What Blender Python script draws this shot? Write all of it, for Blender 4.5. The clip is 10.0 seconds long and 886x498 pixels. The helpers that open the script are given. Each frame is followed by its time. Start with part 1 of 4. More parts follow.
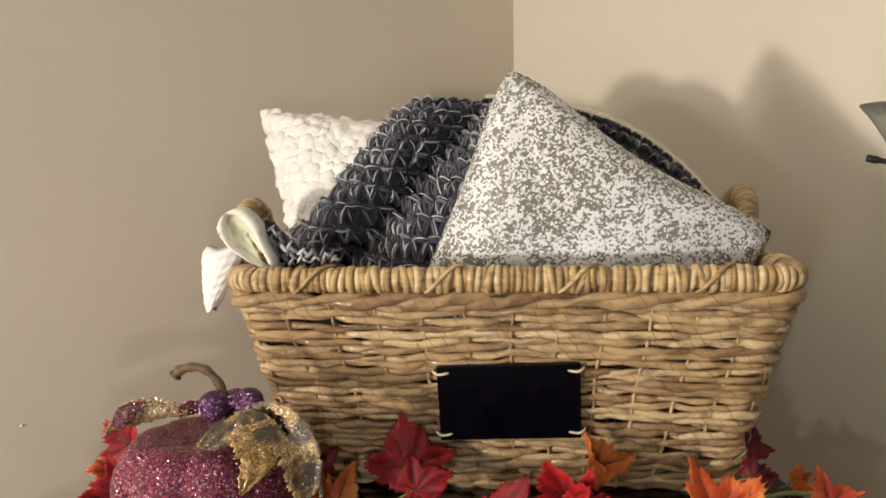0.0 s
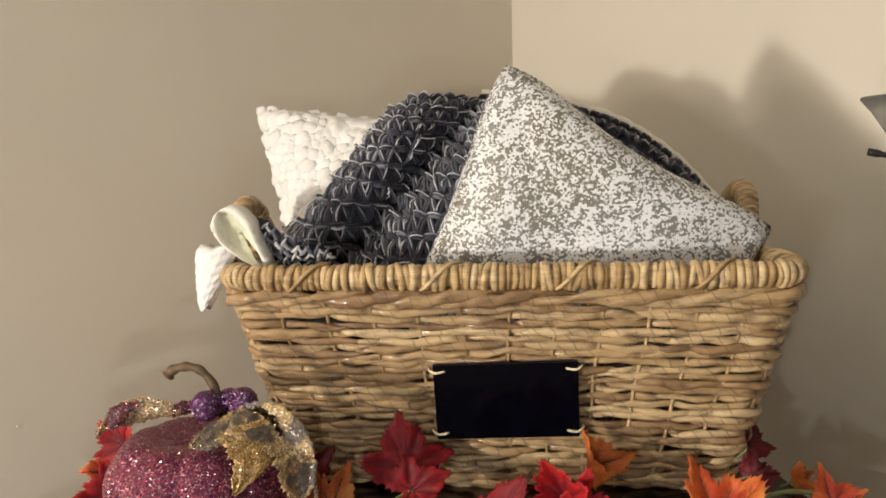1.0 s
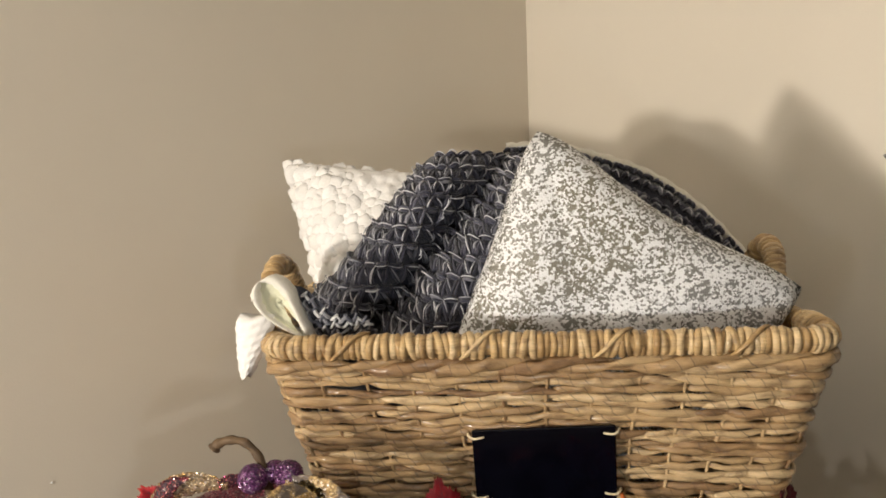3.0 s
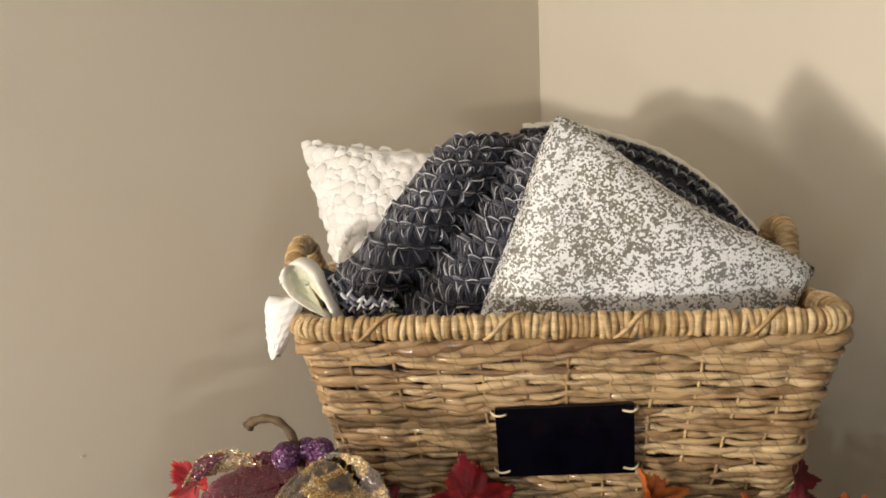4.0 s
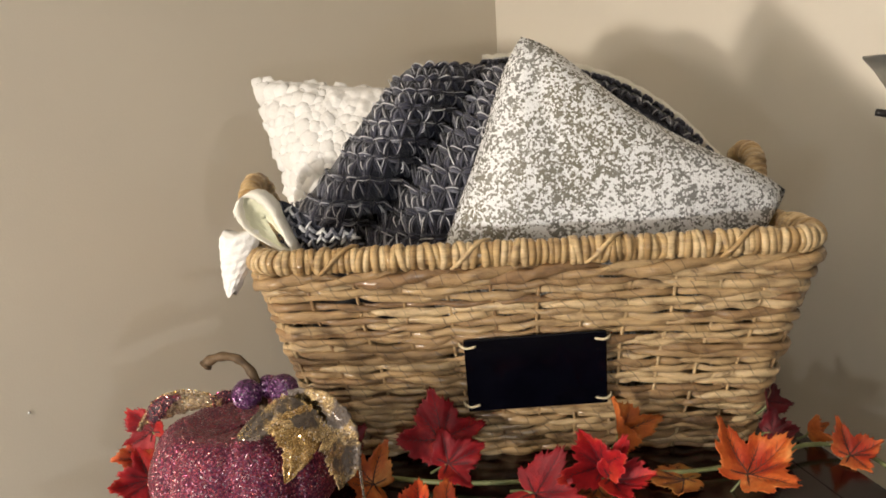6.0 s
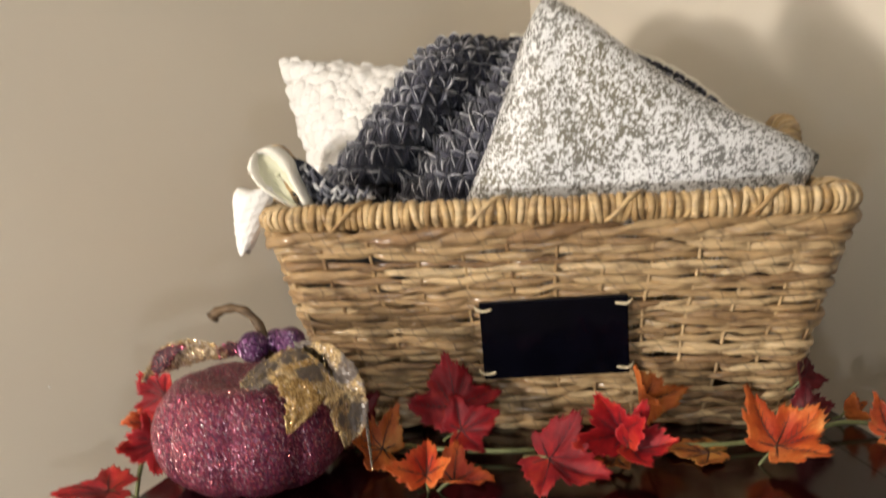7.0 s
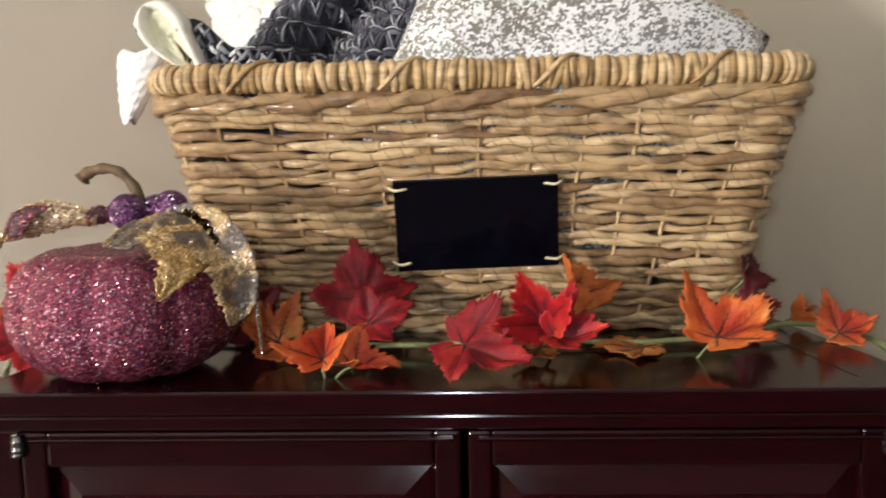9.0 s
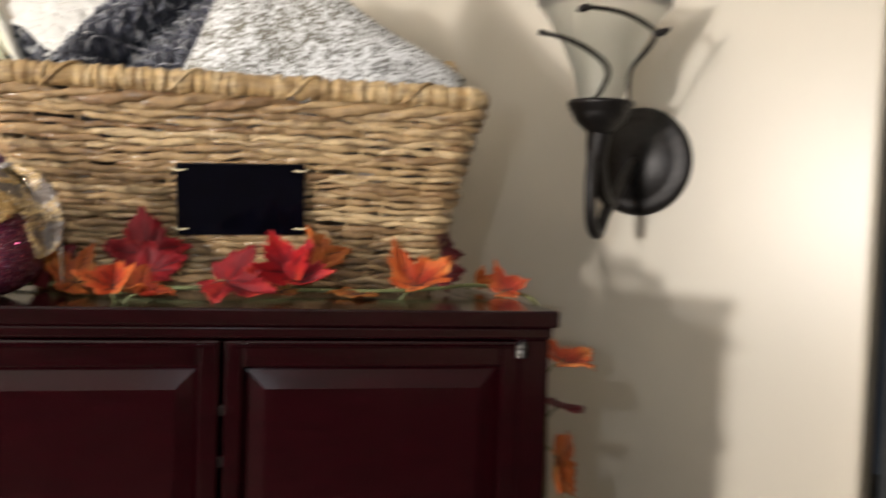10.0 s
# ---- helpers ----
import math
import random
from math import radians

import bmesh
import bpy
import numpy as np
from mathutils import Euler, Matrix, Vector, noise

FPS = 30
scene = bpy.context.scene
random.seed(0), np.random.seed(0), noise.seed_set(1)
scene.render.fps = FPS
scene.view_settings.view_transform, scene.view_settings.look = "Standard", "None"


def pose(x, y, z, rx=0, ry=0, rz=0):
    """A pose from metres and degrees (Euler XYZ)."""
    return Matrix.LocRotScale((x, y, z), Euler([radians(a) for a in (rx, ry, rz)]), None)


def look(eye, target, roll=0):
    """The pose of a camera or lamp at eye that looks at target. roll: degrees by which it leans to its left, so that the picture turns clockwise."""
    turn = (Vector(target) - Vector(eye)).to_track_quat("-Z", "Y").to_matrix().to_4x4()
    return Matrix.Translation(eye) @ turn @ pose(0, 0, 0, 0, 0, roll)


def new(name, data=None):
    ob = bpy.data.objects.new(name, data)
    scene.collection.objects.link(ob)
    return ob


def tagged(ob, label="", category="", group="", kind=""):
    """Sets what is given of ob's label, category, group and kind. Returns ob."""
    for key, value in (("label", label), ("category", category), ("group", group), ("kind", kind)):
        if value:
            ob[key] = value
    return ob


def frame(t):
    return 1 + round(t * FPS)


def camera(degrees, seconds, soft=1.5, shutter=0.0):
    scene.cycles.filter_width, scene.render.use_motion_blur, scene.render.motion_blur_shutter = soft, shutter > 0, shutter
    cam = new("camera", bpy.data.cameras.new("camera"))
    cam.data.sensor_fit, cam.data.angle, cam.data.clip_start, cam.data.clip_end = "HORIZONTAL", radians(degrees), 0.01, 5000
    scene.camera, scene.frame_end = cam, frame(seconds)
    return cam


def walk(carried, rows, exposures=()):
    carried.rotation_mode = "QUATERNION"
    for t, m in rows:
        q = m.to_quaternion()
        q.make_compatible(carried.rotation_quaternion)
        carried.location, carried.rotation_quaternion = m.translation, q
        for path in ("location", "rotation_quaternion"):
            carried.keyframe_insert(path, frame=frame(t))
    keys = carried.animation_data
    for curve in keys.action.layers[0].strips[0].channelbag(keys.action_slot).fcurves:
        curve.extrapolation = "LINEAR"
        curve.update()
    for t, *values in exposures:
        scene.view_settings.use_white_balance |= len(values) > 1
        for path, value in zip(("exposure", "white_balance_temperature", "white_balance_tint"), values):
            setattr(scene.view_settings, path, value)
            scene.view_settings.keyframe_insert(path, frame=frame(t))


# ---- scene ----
cam = camera(53.7, 10.0, soft=1.65, shutter=0.5)
PATH = [
    (0, (0.071, 0.053, 1.585), (-0.104, 2.035, 1.378), -0.9),
    (0.5, (0.073, 0.058, 1.585), (-0.12, 2.037, 1.367), -1.1),
    (1, (0.076, 0.062, 1.583), (-0.105, 2.043, 1.372), -1.2),
    (1.5, (0.081, 0.064, 1.583), (-0.07, 2.047, 1.375), -1.2),
    (2, (0.078, 0.066, 1.583), (-0.061, 2.051, 1.382), -1.3),
    (2.5, (0.063, 0.063, 1.608), (-0.11, 2.049, 1.442), -1.8),
    (4, (0.03, 0.031, 1.65), (-0.158, 2.006, 1.392), -2.2),
    (4.5, (0.029, 0.033, 1.649), (-0.149, 2.004, 1.364), -2.4),
    (5, (0.03, 0.051, 1.633), (-0.102, 2.01, 1.256), -2.9),
    (5.5, (0.014, 0.059, 1.628), (-0.065, 2.017, 1.228), -3.1),
    (6.8, (0.032, 0.056, 1.566), (-0.112, 2.038, 1.341), -3.2),
    (7, (0.038, 0.07, 1.548), (-0.147, 2.05, 1.287), -2.7),
    (7.5, (0.055, 0.111, 1.476), (-0.144, 2.08, 1.188), -2.3),
    (8, (0.069, 0.128, 1.445), (-0.104, 2.095, 1.132), -1.4),
    (8.5, (0.069, 0.134, 1.44), (-0.083, 2.106, 1.14), -1.2),
    (9, (0.063, 0.136, 1.436), (-0.021, 2.119, 1.193), -1.1),
    (9.3, (0.043, 0.105, 1.406), (0.072, 2.095, 1.211), -0.4),
    (9.4, (0.078, 0.072, 1.386), (0.049, 2.064, 1.207), 0.3),
    (9.5, (0.091, 0.052, 1.369), (0.074, 2.046, 1.212), 0.9),
    (9.6, (0.099, 0.03, 1.367), (0.125, 2.024, 1.205), 1.6),
    (9.7, (0.093, 0.005, 1.372), (0.222, 1.994, 1.208), 2.3),
    (9.8, (0.094, -0.026, 1.369), (0.31, 1.958, 1.238), 2.5),
    (9.9, (0.089, -0.064, 1.374), (0.398, 1.909, 1.259), 2.3),
    (10, (0.087, -0.091, 1.378), (0.481, 1.867, 1.273), 2.0),
]
walk(cam, [(t, look(eye, target, roll)) for t, eye, target, roll in PATH], [(0.0, -0.10, 6450, 10), (5.0, -0.12, 6450, 10), (7.0, -0.02, 6350, 10.5), (7.6, 0.18, 6100, 10.5), (9.0, 0.16, 6000, 10.5), (9.5, 0.28, 5950, 10.5), (10.0, 0.03, 6100, 10)])

# ---- world and lights ----
LAMP = (-1.45, -0.86, 1.385)
world = bpy.data.worlds.new("world")
scene.world = world
world.use_nodes = True
world.node_tree.nodes["Background"].inputs[0].default_value = (0.75, 0.85, 1.0, 1)
world.node_tree.nodes["Background"].inputs[1].default_value = 0.02


def lamp(name, place, watts, colour, radius):
    data = bpy.data.lights.new(name, "POINT")
    data.energy, data.color, data.shadow_soft_size = watts, colour, radius
    ob = new(name, data)
    ob.location = place
    return ob


lamp("table_lamp_bulb", LAMP, 150, (1.0, 0.92, 0.815), 0.070)
lamp("upper_lamp_bulb", (LAMP[0] - 0.05, LAMP[1] + 0.05, LAMP[2] + 0.22), 45, (1.0, 0.92, 0.815), 0.070)
lamp("phone_light", (0.030, 0.085, 1.445), 3.4, (0.91, 0.96, 1.0), 0.006)


# ---- materials ----
def material(name, base, rough=0.5, metal=0.0):
    m = bpy.data.materials.new(name)
    m.use_nodes = True
    b = m.node_tree.nodes["Principled BSDF"]
    b.inputs["Base Color"].default_value = (*base, 1)
    b.inputs["Roughness"].default_value = rough
    b.inputs["Metallic"].default_value = metal
    return m, m.node_tree, b


def node(tree, kind, **values):
    n = tree.nodes.new(kind)
    for key, value in values.items():
        n.inputs[key.replace("_", " ")].default_value = value
    return n


def coords(tree, scale=(1, 1, 1), world_space=False):
    tc = tree.nodes.new("ShaderNodeTexCoord")
    mp = tree.nodes.new("ShaderNodeMapping")
    mp.inputs["Scale"].default_value = scale
    if world_space:
        geo = tree.nodes.new("ShaderNodeNewGeometry")
        tree.links.new(geo.outputs["Position"], mp.inputs["Vector"])
    else:
        tree.links.new(tc.outputs["Object"], mp.inputs["Vector"])
    return mp.outputs["Vector"]


def noise_tex(tree, vec, scale, detail=4.0, rough=0.55):
    n = node(tree, "ShaderNodeTexNoise", Scale=scale, Detail=detail, Roughness=rough)
    tree.links.new(vec, n.inputs["Vector"])
    return n.outputs["Fac"]


def ramp(tree, fac, stops):
    r = tree.nodes.new("ShaderNodeValToRGB")
    e = r.color_ramp.elements
    while len(e) < len(stops):
        e.new(0.5)
    for k, (pos, col) in enumerate(stops):
        e[k].position, e[k].color = pos, (*col, 1)
    tree.links.new(fac, r.inputs["Fac"])
    return r.outputs["Color"]


def mix(tree, fac, a, b, mode="MIX"):
    m = tree.nodes.new("ShaderNodeMix")
    m.data_type, m.blend_type = "RGBA", mode
    for value, socket in ((fac, m.inputs[0]), (a, m.inputs[6]), (b, m.inputs[7])):
        if isinstance(value, (int, float)):
            socket.default_value = value
        elif isinstance(value, tuple):
            socket.default_value = (*value, 1)
        else:
            tree.links.new(value, socket)
    return m.outputs[2]


def bump(tree, b, height, strength, distance):
    n = node(tree, "ShaderNodeBump", Strength=strength, Distance=distance)
    tree.links.new(height, n.inputs["Height"])
    tree.links.new(n.outputs["Normal"], b.inputs["Normal"])


def random_of(tree, per_island=False):
    if per_island:
        return tree.nodes.new("ShaderNodeNewGeometry").outputs["Random Per Island"]
    return tree.nodes.new("ShaderNodeObjectInfo").outputs["Random"]


def wall_paint():
    m, t, b = material("wall_paint", (0.66, 0.59, 0.47), 0.32)
    v = coords(t, world_space=True)
    big = noise_tex(t, v, 2.2, 3)
    t.links.new(ramp(t, big, [(0.3, (0.625, 0.565, 0.468)), (0.7, (0.66, 0.60, 0.50))]), b.inputs["Base Color"])
    bump(t, b, noise_tex(t, v, 420, 3), 0.25, 0.0006)
    return m


def dark_wood(name="cherry_wood", k=1.0):
    m, t, b = material(name, (0.03, 0.006, 0.006), 0.22)
    v = coords(t, (3, 30, 30))
    g = noise_tex(t, v, 6, 6, 0.65)
    t.links.new(ramp(t, g, [(0.25, (0.0040 * k, 0.0004 * k, 0.0009 * k)), (0.75, (0.0140 * k, 0.0009 * k, 0.0021 * k))]), b.inputs["Base Color"])
    b.inputs["Coat Weight"].default_value = 0.06
    b.inputs["Specular IOR Level"].default_value = 0.34
    b.inputs["Coat Roughness"].default_value = 0.12
    fine = noise_tex(t, coords(t, (1, 1, 1)), 60, 3)
    r = node(t, "ShaderNodeMapRange", To_Min=0.10, To_Max=0.18)
    t.links.new(fine, r.inputs["Value"])
    t.links.new(r.outputs["Result"], b.inputs["Roughness"])
    bump(t, b, g, 0.06, 0.0005)
    return m


def straw(name, dark, mid, light, gloss=0.36, per_island=False, rings=0.62):
    m, t, b = material(name, mid, gloss)
    tone = ramp(t, random_of(t, per_island), [(0.0, dark), (0.5, mid), (1.0, light)])
    blotch = noise_tex(t, coords(t, (30, 30, 90), world_space=True), 1.6, 4, 0.6)
    tone = mix(t, 0.75, tone, ramp(t, blotch, [(0.34, (0.44, 0.36, 0.29)), (0.47, (0.90, 0.86, 0.80)), (0.66, (1.18, 1.15, 1.06))]), "MULTIPLY")
    streak = noise_tex(t, coords(t, (12, 12, 240), world_space=True), 5, 5, 0.7)
    tone = mix(t, 0.5, tone, ramp(t, streak, [(0.3, (0.45, 0.38, 0.30)), (0.62, (1.0, 0.98, 0.95))]), "MULTIPLY")
    # the crease where the husk winds round itself: length and turn come from the strand's own map
    uv = t.nodes.new("ShaderNodeUVMap")
    cut = t.nodes.new("ShaderNodeSeparateXYZ")
    t.links.new(uv.outputs["UV"], cut.inputs[0])
    wob = noise_tex(t, coords(t, world_space=True), 55, 2)
    turn = t.nodes.new("ShaderNodeMath")
    turn.operation = "MULTIPLY_ADD"
    t.links.new(wob, turn.inputs[0])
    turn.inputs[1].default_value = 0.8
    t.links.new(cut.outputs["X"], turn.inputs[2])
    both = t.nodes.new("ShaderNodeMath")
    both.operation = "ADD"
    t.links.new(turn.outputs[0], both.inputs[0])
    t.links.new(cut.outputs["Y"], both.inputs[1])
    saw = t.nodes.new("ShaderNodeMath")
    saw.operation = "FRACT"
    t.links.new(both.outputs[0], saw.inputs[0])
    line = ramp(t, saw.outputs[0], [(0.0, (rings, rings, rings)), (0.055, (rings, rings, rings)), (0.11, (0, 0, 0)), (1.0, (0, 0, 0))])
    broken = mix(t, ramp(t, noise_tex(t, coords(t, world_space=True), 38, 2), [(0.42, (0, 0, 0)), (0.52, (1, 1, 1))]), (0.0, 0.0, 0.0), line)
    tone = mix(t, broken, tone, (0.085, 0.05, 0.025))
    t.links.new(tone, b.inputs["Base Color"])
    rough = node(t, "ShaderNodeMapRange", To_Min=gloss - 0.14, To_Max=gloss + 0.2)
    t.links.new(blotch, rough.inputs["Value"])
    t.links.new(rough.outputs["Result"], b.inputs["Roughness"])
    b.inputs["Coat Weight"].default_value = 0.5
    b.inputs["Coat Roughness"].default_value = 0.17
    high = t.nodes.new("ShaderNodeMath")
    high.operation = "MULTIPLY_ADD"
    t.links.new(saw.outputs[0], high.inputs[0])
    high.inputs[1].default_value = 0.55
    t.links.new(streak, high.inputs[2])
    bump(t, b, high.outputs[0], 0.75, 0.0018)
    return m


def sequin_cloth():
    m, t, b = material("sequin_cloth", (0.6, 0.6, 0.58), 0.45)
    v = coords(t)
    vo = node(t, "ShaderNodeTexVoronoi", Scale=520.0, Randomness=0.9)
    t.links.new(v, vo.inputs["Vector"])
    cell = t.nodes.new("ShaderNodeSeparateColor")
    t.links.new(vo.outputs["Color"], cell.inputs["Color"])
    patch = noise_tex(t, v, 95, 2)
    add = t.nodes.new("ShaderNodeMath")
    add.operation = "MULTIPLY_ADD"
    t.links.new(patch, add.inputs[0])
    add.inputs[1].default_value = 1.5
    big = noise_tex(t, v, 9, 2)
    base = t.nodes.new("ShaderNodeMath")
    base.operation = "MULTIPLY_ADD"
    t.links.new(noise_tex(t, v, 14, 2), base.inputs[0])
    base.inputs[1].default_value = 0.9
    t.links.new(cell.outputs["Red"], base.inputs[2])
    t.links.new(base.outputs[0], add.inputs[2])
    grey = ramp(t, big, [(0.35, (0.175, 0.158, 0.12)), (0.65, (0.205, 0.20, 0.192))])
    sep = node(t, "ShaderNodeMapRange", From_Min=1.58, From_Max=1.80)
    t.links.new(add.outputs[0], sep.inputs["Value"])
    t.links.new(mix(t, sep.outputs["Result"], grey, (0.74, 0.74, 0.74)), b.inputs["Base Color"])
    r = node(t, "ShaderNodeMapRange", To_Min=0.22, To_Max=0.6)
    t.links.new(sep.outputs["Result"], r.inputs["Value"])
    t.links.new(r.outputs["Result"], b.inputs["Roughness"])
    bump(t, b, vo.outputs["Distance"], 0.6, 0.0009)
    return m


def yarn(name, stops, per_island=True, rough=0.9, scale=700, deep=0.5):
    m, t, b = material(name, stops[0][1], rough)
    tone = ramp(t, random_of(t, per_island), stops)
    v = coords(t, world_space=True)
    f = noise_tex(t, v, scale, 3, 0.7)
    tone = mix(t, 0.5, tone, ramp(t, f, [(0.3, (deep, deep, deep)), (0.7, (1.0, 1.0, 1.0))]), "MULTIPLY")
    t.links.new(tone, b.inputs["Base Color"])
    b.inputs["Sheen Weight"].default_value = 0.25
    bump(t, b, f, 0.8, 0.0012)
    return m


def glitter(name, dark, mid, bright, scale, metal=0.55, spread=1.3):
    m, t, b = material(name, mid, 0.3, metal)
    v = coords(t)
    vo = node(t, "ShaderNodeTexVoronoi", Scale=scale, Randomness=1.0)
    t.links.new(v, vo.inputs["Vector"])
    cell = t.nodes.new("ShaderNodeSeparateColor")
    t.links.new(vo.outputs["Color"], cell.inputs["Color"])
    tone = ramp(t, cell.outputs["Red"], [(0.0, dark), (0.6, mid), (0.93, bright), (1.0, (0.9, 0.8, 0.8))])
    t.links.new(tone, b.inputs["Base Color"])
    sub = t.nodes.new("ShaderNodeVectorMath")
    sub.operation = "SUBTRACT"
    t.links.new(vo.outputs["Color"], sub.inputs[0])
    sub.inputs[1].default_value = (0.5, 0.5, 0.5)
    sc = t.nodes.new("ShaderNodeVectorMath")
    sc.operation = "SCALE"
    t.links.new(sub.outputs[0], sc.inputs[0])
    sc.inputs["Scale"].default_value = spread
    geo = t.nodes.new("ShaderNodeNewGeometry")
    ad = t.nodes.new("ShaderNodeVectorMath")
    t.links.new(geo.outputs["Normal"], ad.inputs[0])
    t.links.new(sc.outputs[0], ad.inputs[1])
    nm = t.nodes.new("ShaderNodeVectorMath")
    nm.operation = "NORMALIZE"
    t.links.new(ad.outputs[0], nm.inputs[0])
    t.links.new(nm.outputs[0], b.inputs["Normal"])
    return m


def flakes(name, stops):
    m, t, b = material(name, stops[0][1], 0.18, 0.9)
    t.links.new(ramp(t, random_of(t, True), stops), b.inputs["Base Color"])
    return m


def leaf_cloth(name, a, c, edge, heart=None):
    m, t, b = material(name, a, 0.55)
    b.inputs["Specular IOR Level"].default_value = 0.3
    v = coords(t)
    n = noise_tex(t, v, 34, 5, 0.65)
    tone = ramp(t, n, [(0.36, a), (0.54, c), (0.70, edge)])
    if heart:
        far = t.nodes.new("ShaderNodeVectorMath")
        far.operation = "LENGTH"
        t.links.new(v, far.inputs[0])
        wob = t.nodes.new("ShaderNodeMath")
        wob.operation = "MULTIPLY_ADD"
        t.links.new(n, wob.inputs[0])
        wob.inputs[1].default_value = 0.028
        t.links.new(far.outputs["Value"], wob.inputs[2])
        tone = mix(t, ramp(t, wob.outputs[0], [(0.020, (0.85, 0.85, 0.85)), (0.040, (0, 0, 0))]), tone, heart)
    fine = noise_tex(t, v, 300, 4, 0.7)
    tone = mix(t, 0.55, tone, ramp(t, fine, [(0.3, (0.5, 0.45, 0.45)), (0.65, (1, 1, 1))]), "MULTIPLY")
    t.links.new(tone, b.inputs["Base Color"])
    bump(t, b, fine, 0.6, 0.0009)
    return m


def simple(name, base, rough, metal=0.0, grain=120, amount=0.35, relief=0.3):
    m, t, b = material(name, base, rough, metal)
    v = coords(t, world_space=True)
    n = noise_tex(t, v, grain, 4, 0.6)
    lo = tuple(c * (1 - amount) for c in base)
    hi = tuple(min(1, c * (1 + amount)) for c in base)
    t.links.new(ramp(t, n, [(0.3, lo), (0.7, hi)]), b.inputs["Base Color"])
    bump(t, b, n, relief, 0.0008)
    return m


PAINT = wall_paint()
CEILING = simple("ceiling_paint", (0.78, 0.76, 0.72), 0.8)
# for the unseen floor, kept dark so that little light bounces back
UNSEEN_FLOOR = simple("unseen_floor_dark", (0.09, 0.072, 0.055), 0.95, grain=300)
WOOD = dark_wood()
PANEL_WOOD = dark_wood("cherry_panel", 1.3)
STRAND = straw("banana_leaf_strand", (0.29, 0.172, 0.080), (0.485, 0.330, 0.165), (0.70, 0.535, 0.315))
STRAND_REST = straw("banana_leaf_behind", (0.27, 0.165, 0.072), (0.50, 0.345, 0.165), (0.72, 0.555, 0.33), per_island=True)
COIL = straw("rim_wrap", (0.42, 0.27, 0.115), (0.60, 0.425, 0.21), (0.76, 0.59, 0.35), rings=0.3)
BOARD = simple("chalkboard", (0.0015, 0.0015, 0.0035), 0.14, grain=60, relief=0.02)
BOARD.node_tree.nodes["Principled BSDF"].inputs["Specular IOR Level"].default_value = 0.2
RAFFIA = simple("raffia", (0.62, 0.52, 0.34), 0.7)
SEQUIN = sequin_cloth()
NAVY = yarn("navy_yarn", [(0.0, (0.022, 0.022, 0.037)), (0.7, (0.048, 0.047, 0.074)), (0.90, (0.10, 0.10, 0.135)), (1.0, (0.26, 0.26, 0.30))])
FLECK = yarn("pale_yarn", [(0.0, (0.26, 0.26, 0.30)), (0.5, (0.50, 0.50, 0.54)), (1.0, (0.78, 0.78, 0.80))])
FLECK_MIX = yarn("mixed_yarn", [(0.0, (0.06, 0.06, 0.085)), (0.35, (0.12, 0.12, 0.15)), (0.55, (0.45, 0.45, 0.47)), (1.0, (0.75, 0.74, 0.72))])
NAVY_BASE = yarn("navy_base", [(0.0, (0.014, 0.015, 0.026)), (1.0, (0.022, 0.023, 0.038))])
LINING = yarn("cream_lining", [(0.0, (0.72, 0.71, 0.52)), (1.0, (0.76, 0.75, 0.58))], scale=420, deep=0.8)
CREAM = yarn("cream_yarn", [(0.0, (0.74, 0.69, 0.58)), (1.0, (0.84, 0.80, 0.70))], scale=420, deep=0.8)
WHITE = yarn("white_boucle", [(0.0, (0.80, 0.77, 0.73)), (1.0, (0.88, 0.86, 0.83))], scale=420, deep=0.85)
PLUM = glitter("plum_glitter", (0.032, 0.005, 0.024), (0.150, 0.018, 0.056), (0.50, 0.10, 0.13), 980, 0.3)
VIOLET = glitter("violet_glitter", (0.022, 0.006, 0.026), (0.095, 0.022, 0.095), (0.34, 0.13, 0.30), 760, 0.3)
GOLD = glitter("gold_glitter", (0.17, 0.09, 0.025), (0.46, 0.27, 0.085), (0.85, 0.6, 0.27), 900, 0.25, 0.7)
SILVER_GOLD = glitter("dull_gold_glitter", (0.16, 0.11, 0.07), (0.42, 0.31, 0.20), (0.85, 0.68, 0.45), 760, 0.4)
SILVER_GREY = glitter("silver_glitter", (0.08, 0.07, 0.065), (0.17, 0.155, 0.145), (0.45, 0.42, 0.39), 760, 0.1, 0.7)


def mixed_gold():
    """Sheer grey cloth with patches of gold glitter."""
    m = glitter("gold_on_grey_glitter", (0.15, 0.10, 0.05), (0.45, 0.29, 0.12), (0.85, 0.62, 0.30), 800, 0.10, 0.6)
    t = m.node_tree
    b = t.nodes["Principled BSDF"]
    gold = b.inputs["Base Color"].links[0].from_socket
    patch = noise_tex(t, coords(t), 48, 2)
    t.links.new(mix(t, ramp(t, patch, [(0.46, (0, 0, 0)), (0.54, (1, 1, 1))]), (0.13, 0.100, 0.080), gold), b.inputs["Base Color"])
    return m


MIXED_GOLD = mixed_gold()
FLAKE = flakes("plum_flakes", [(0.0, (0.20, 0.018, 0.060)), (0.5, (0.42, 0.07, 0.10)), (0.84, (0.72, 0.26, 0.20)), (1.0, (0.95, 0.80, 0.78))])
GOLD_FLAKE = flakes("gold_flakes", [(0.0, (0.5, 0.3, 0.08)), (0.7, (0.9, 0.65, 0.25)), (1.0, (1.0, 0.92, 0.75))])
DULL_FLAKE = flakes("dull_gold_flakes", [(0.0, (0.28, 0.19, 0.09)), (0.75, (0.55, 0.38, 0.17)), (1.0, (0.9, 0.8, 0.62))])
PLUM_DARK = simple("dark_plum_cloth", (0.030, 0.009, 0.020), 0.6)
STEM = simple("stem_cloth", (0.10, 0.06, 0.028), 0.7)
RED = leaf_cloth("red_leaf", (0.27, 0.006, 0.010), (0.42, 0.012, 0.015), (0.52, 0.06, 0.02), (0.20, 0.006, 0.012))
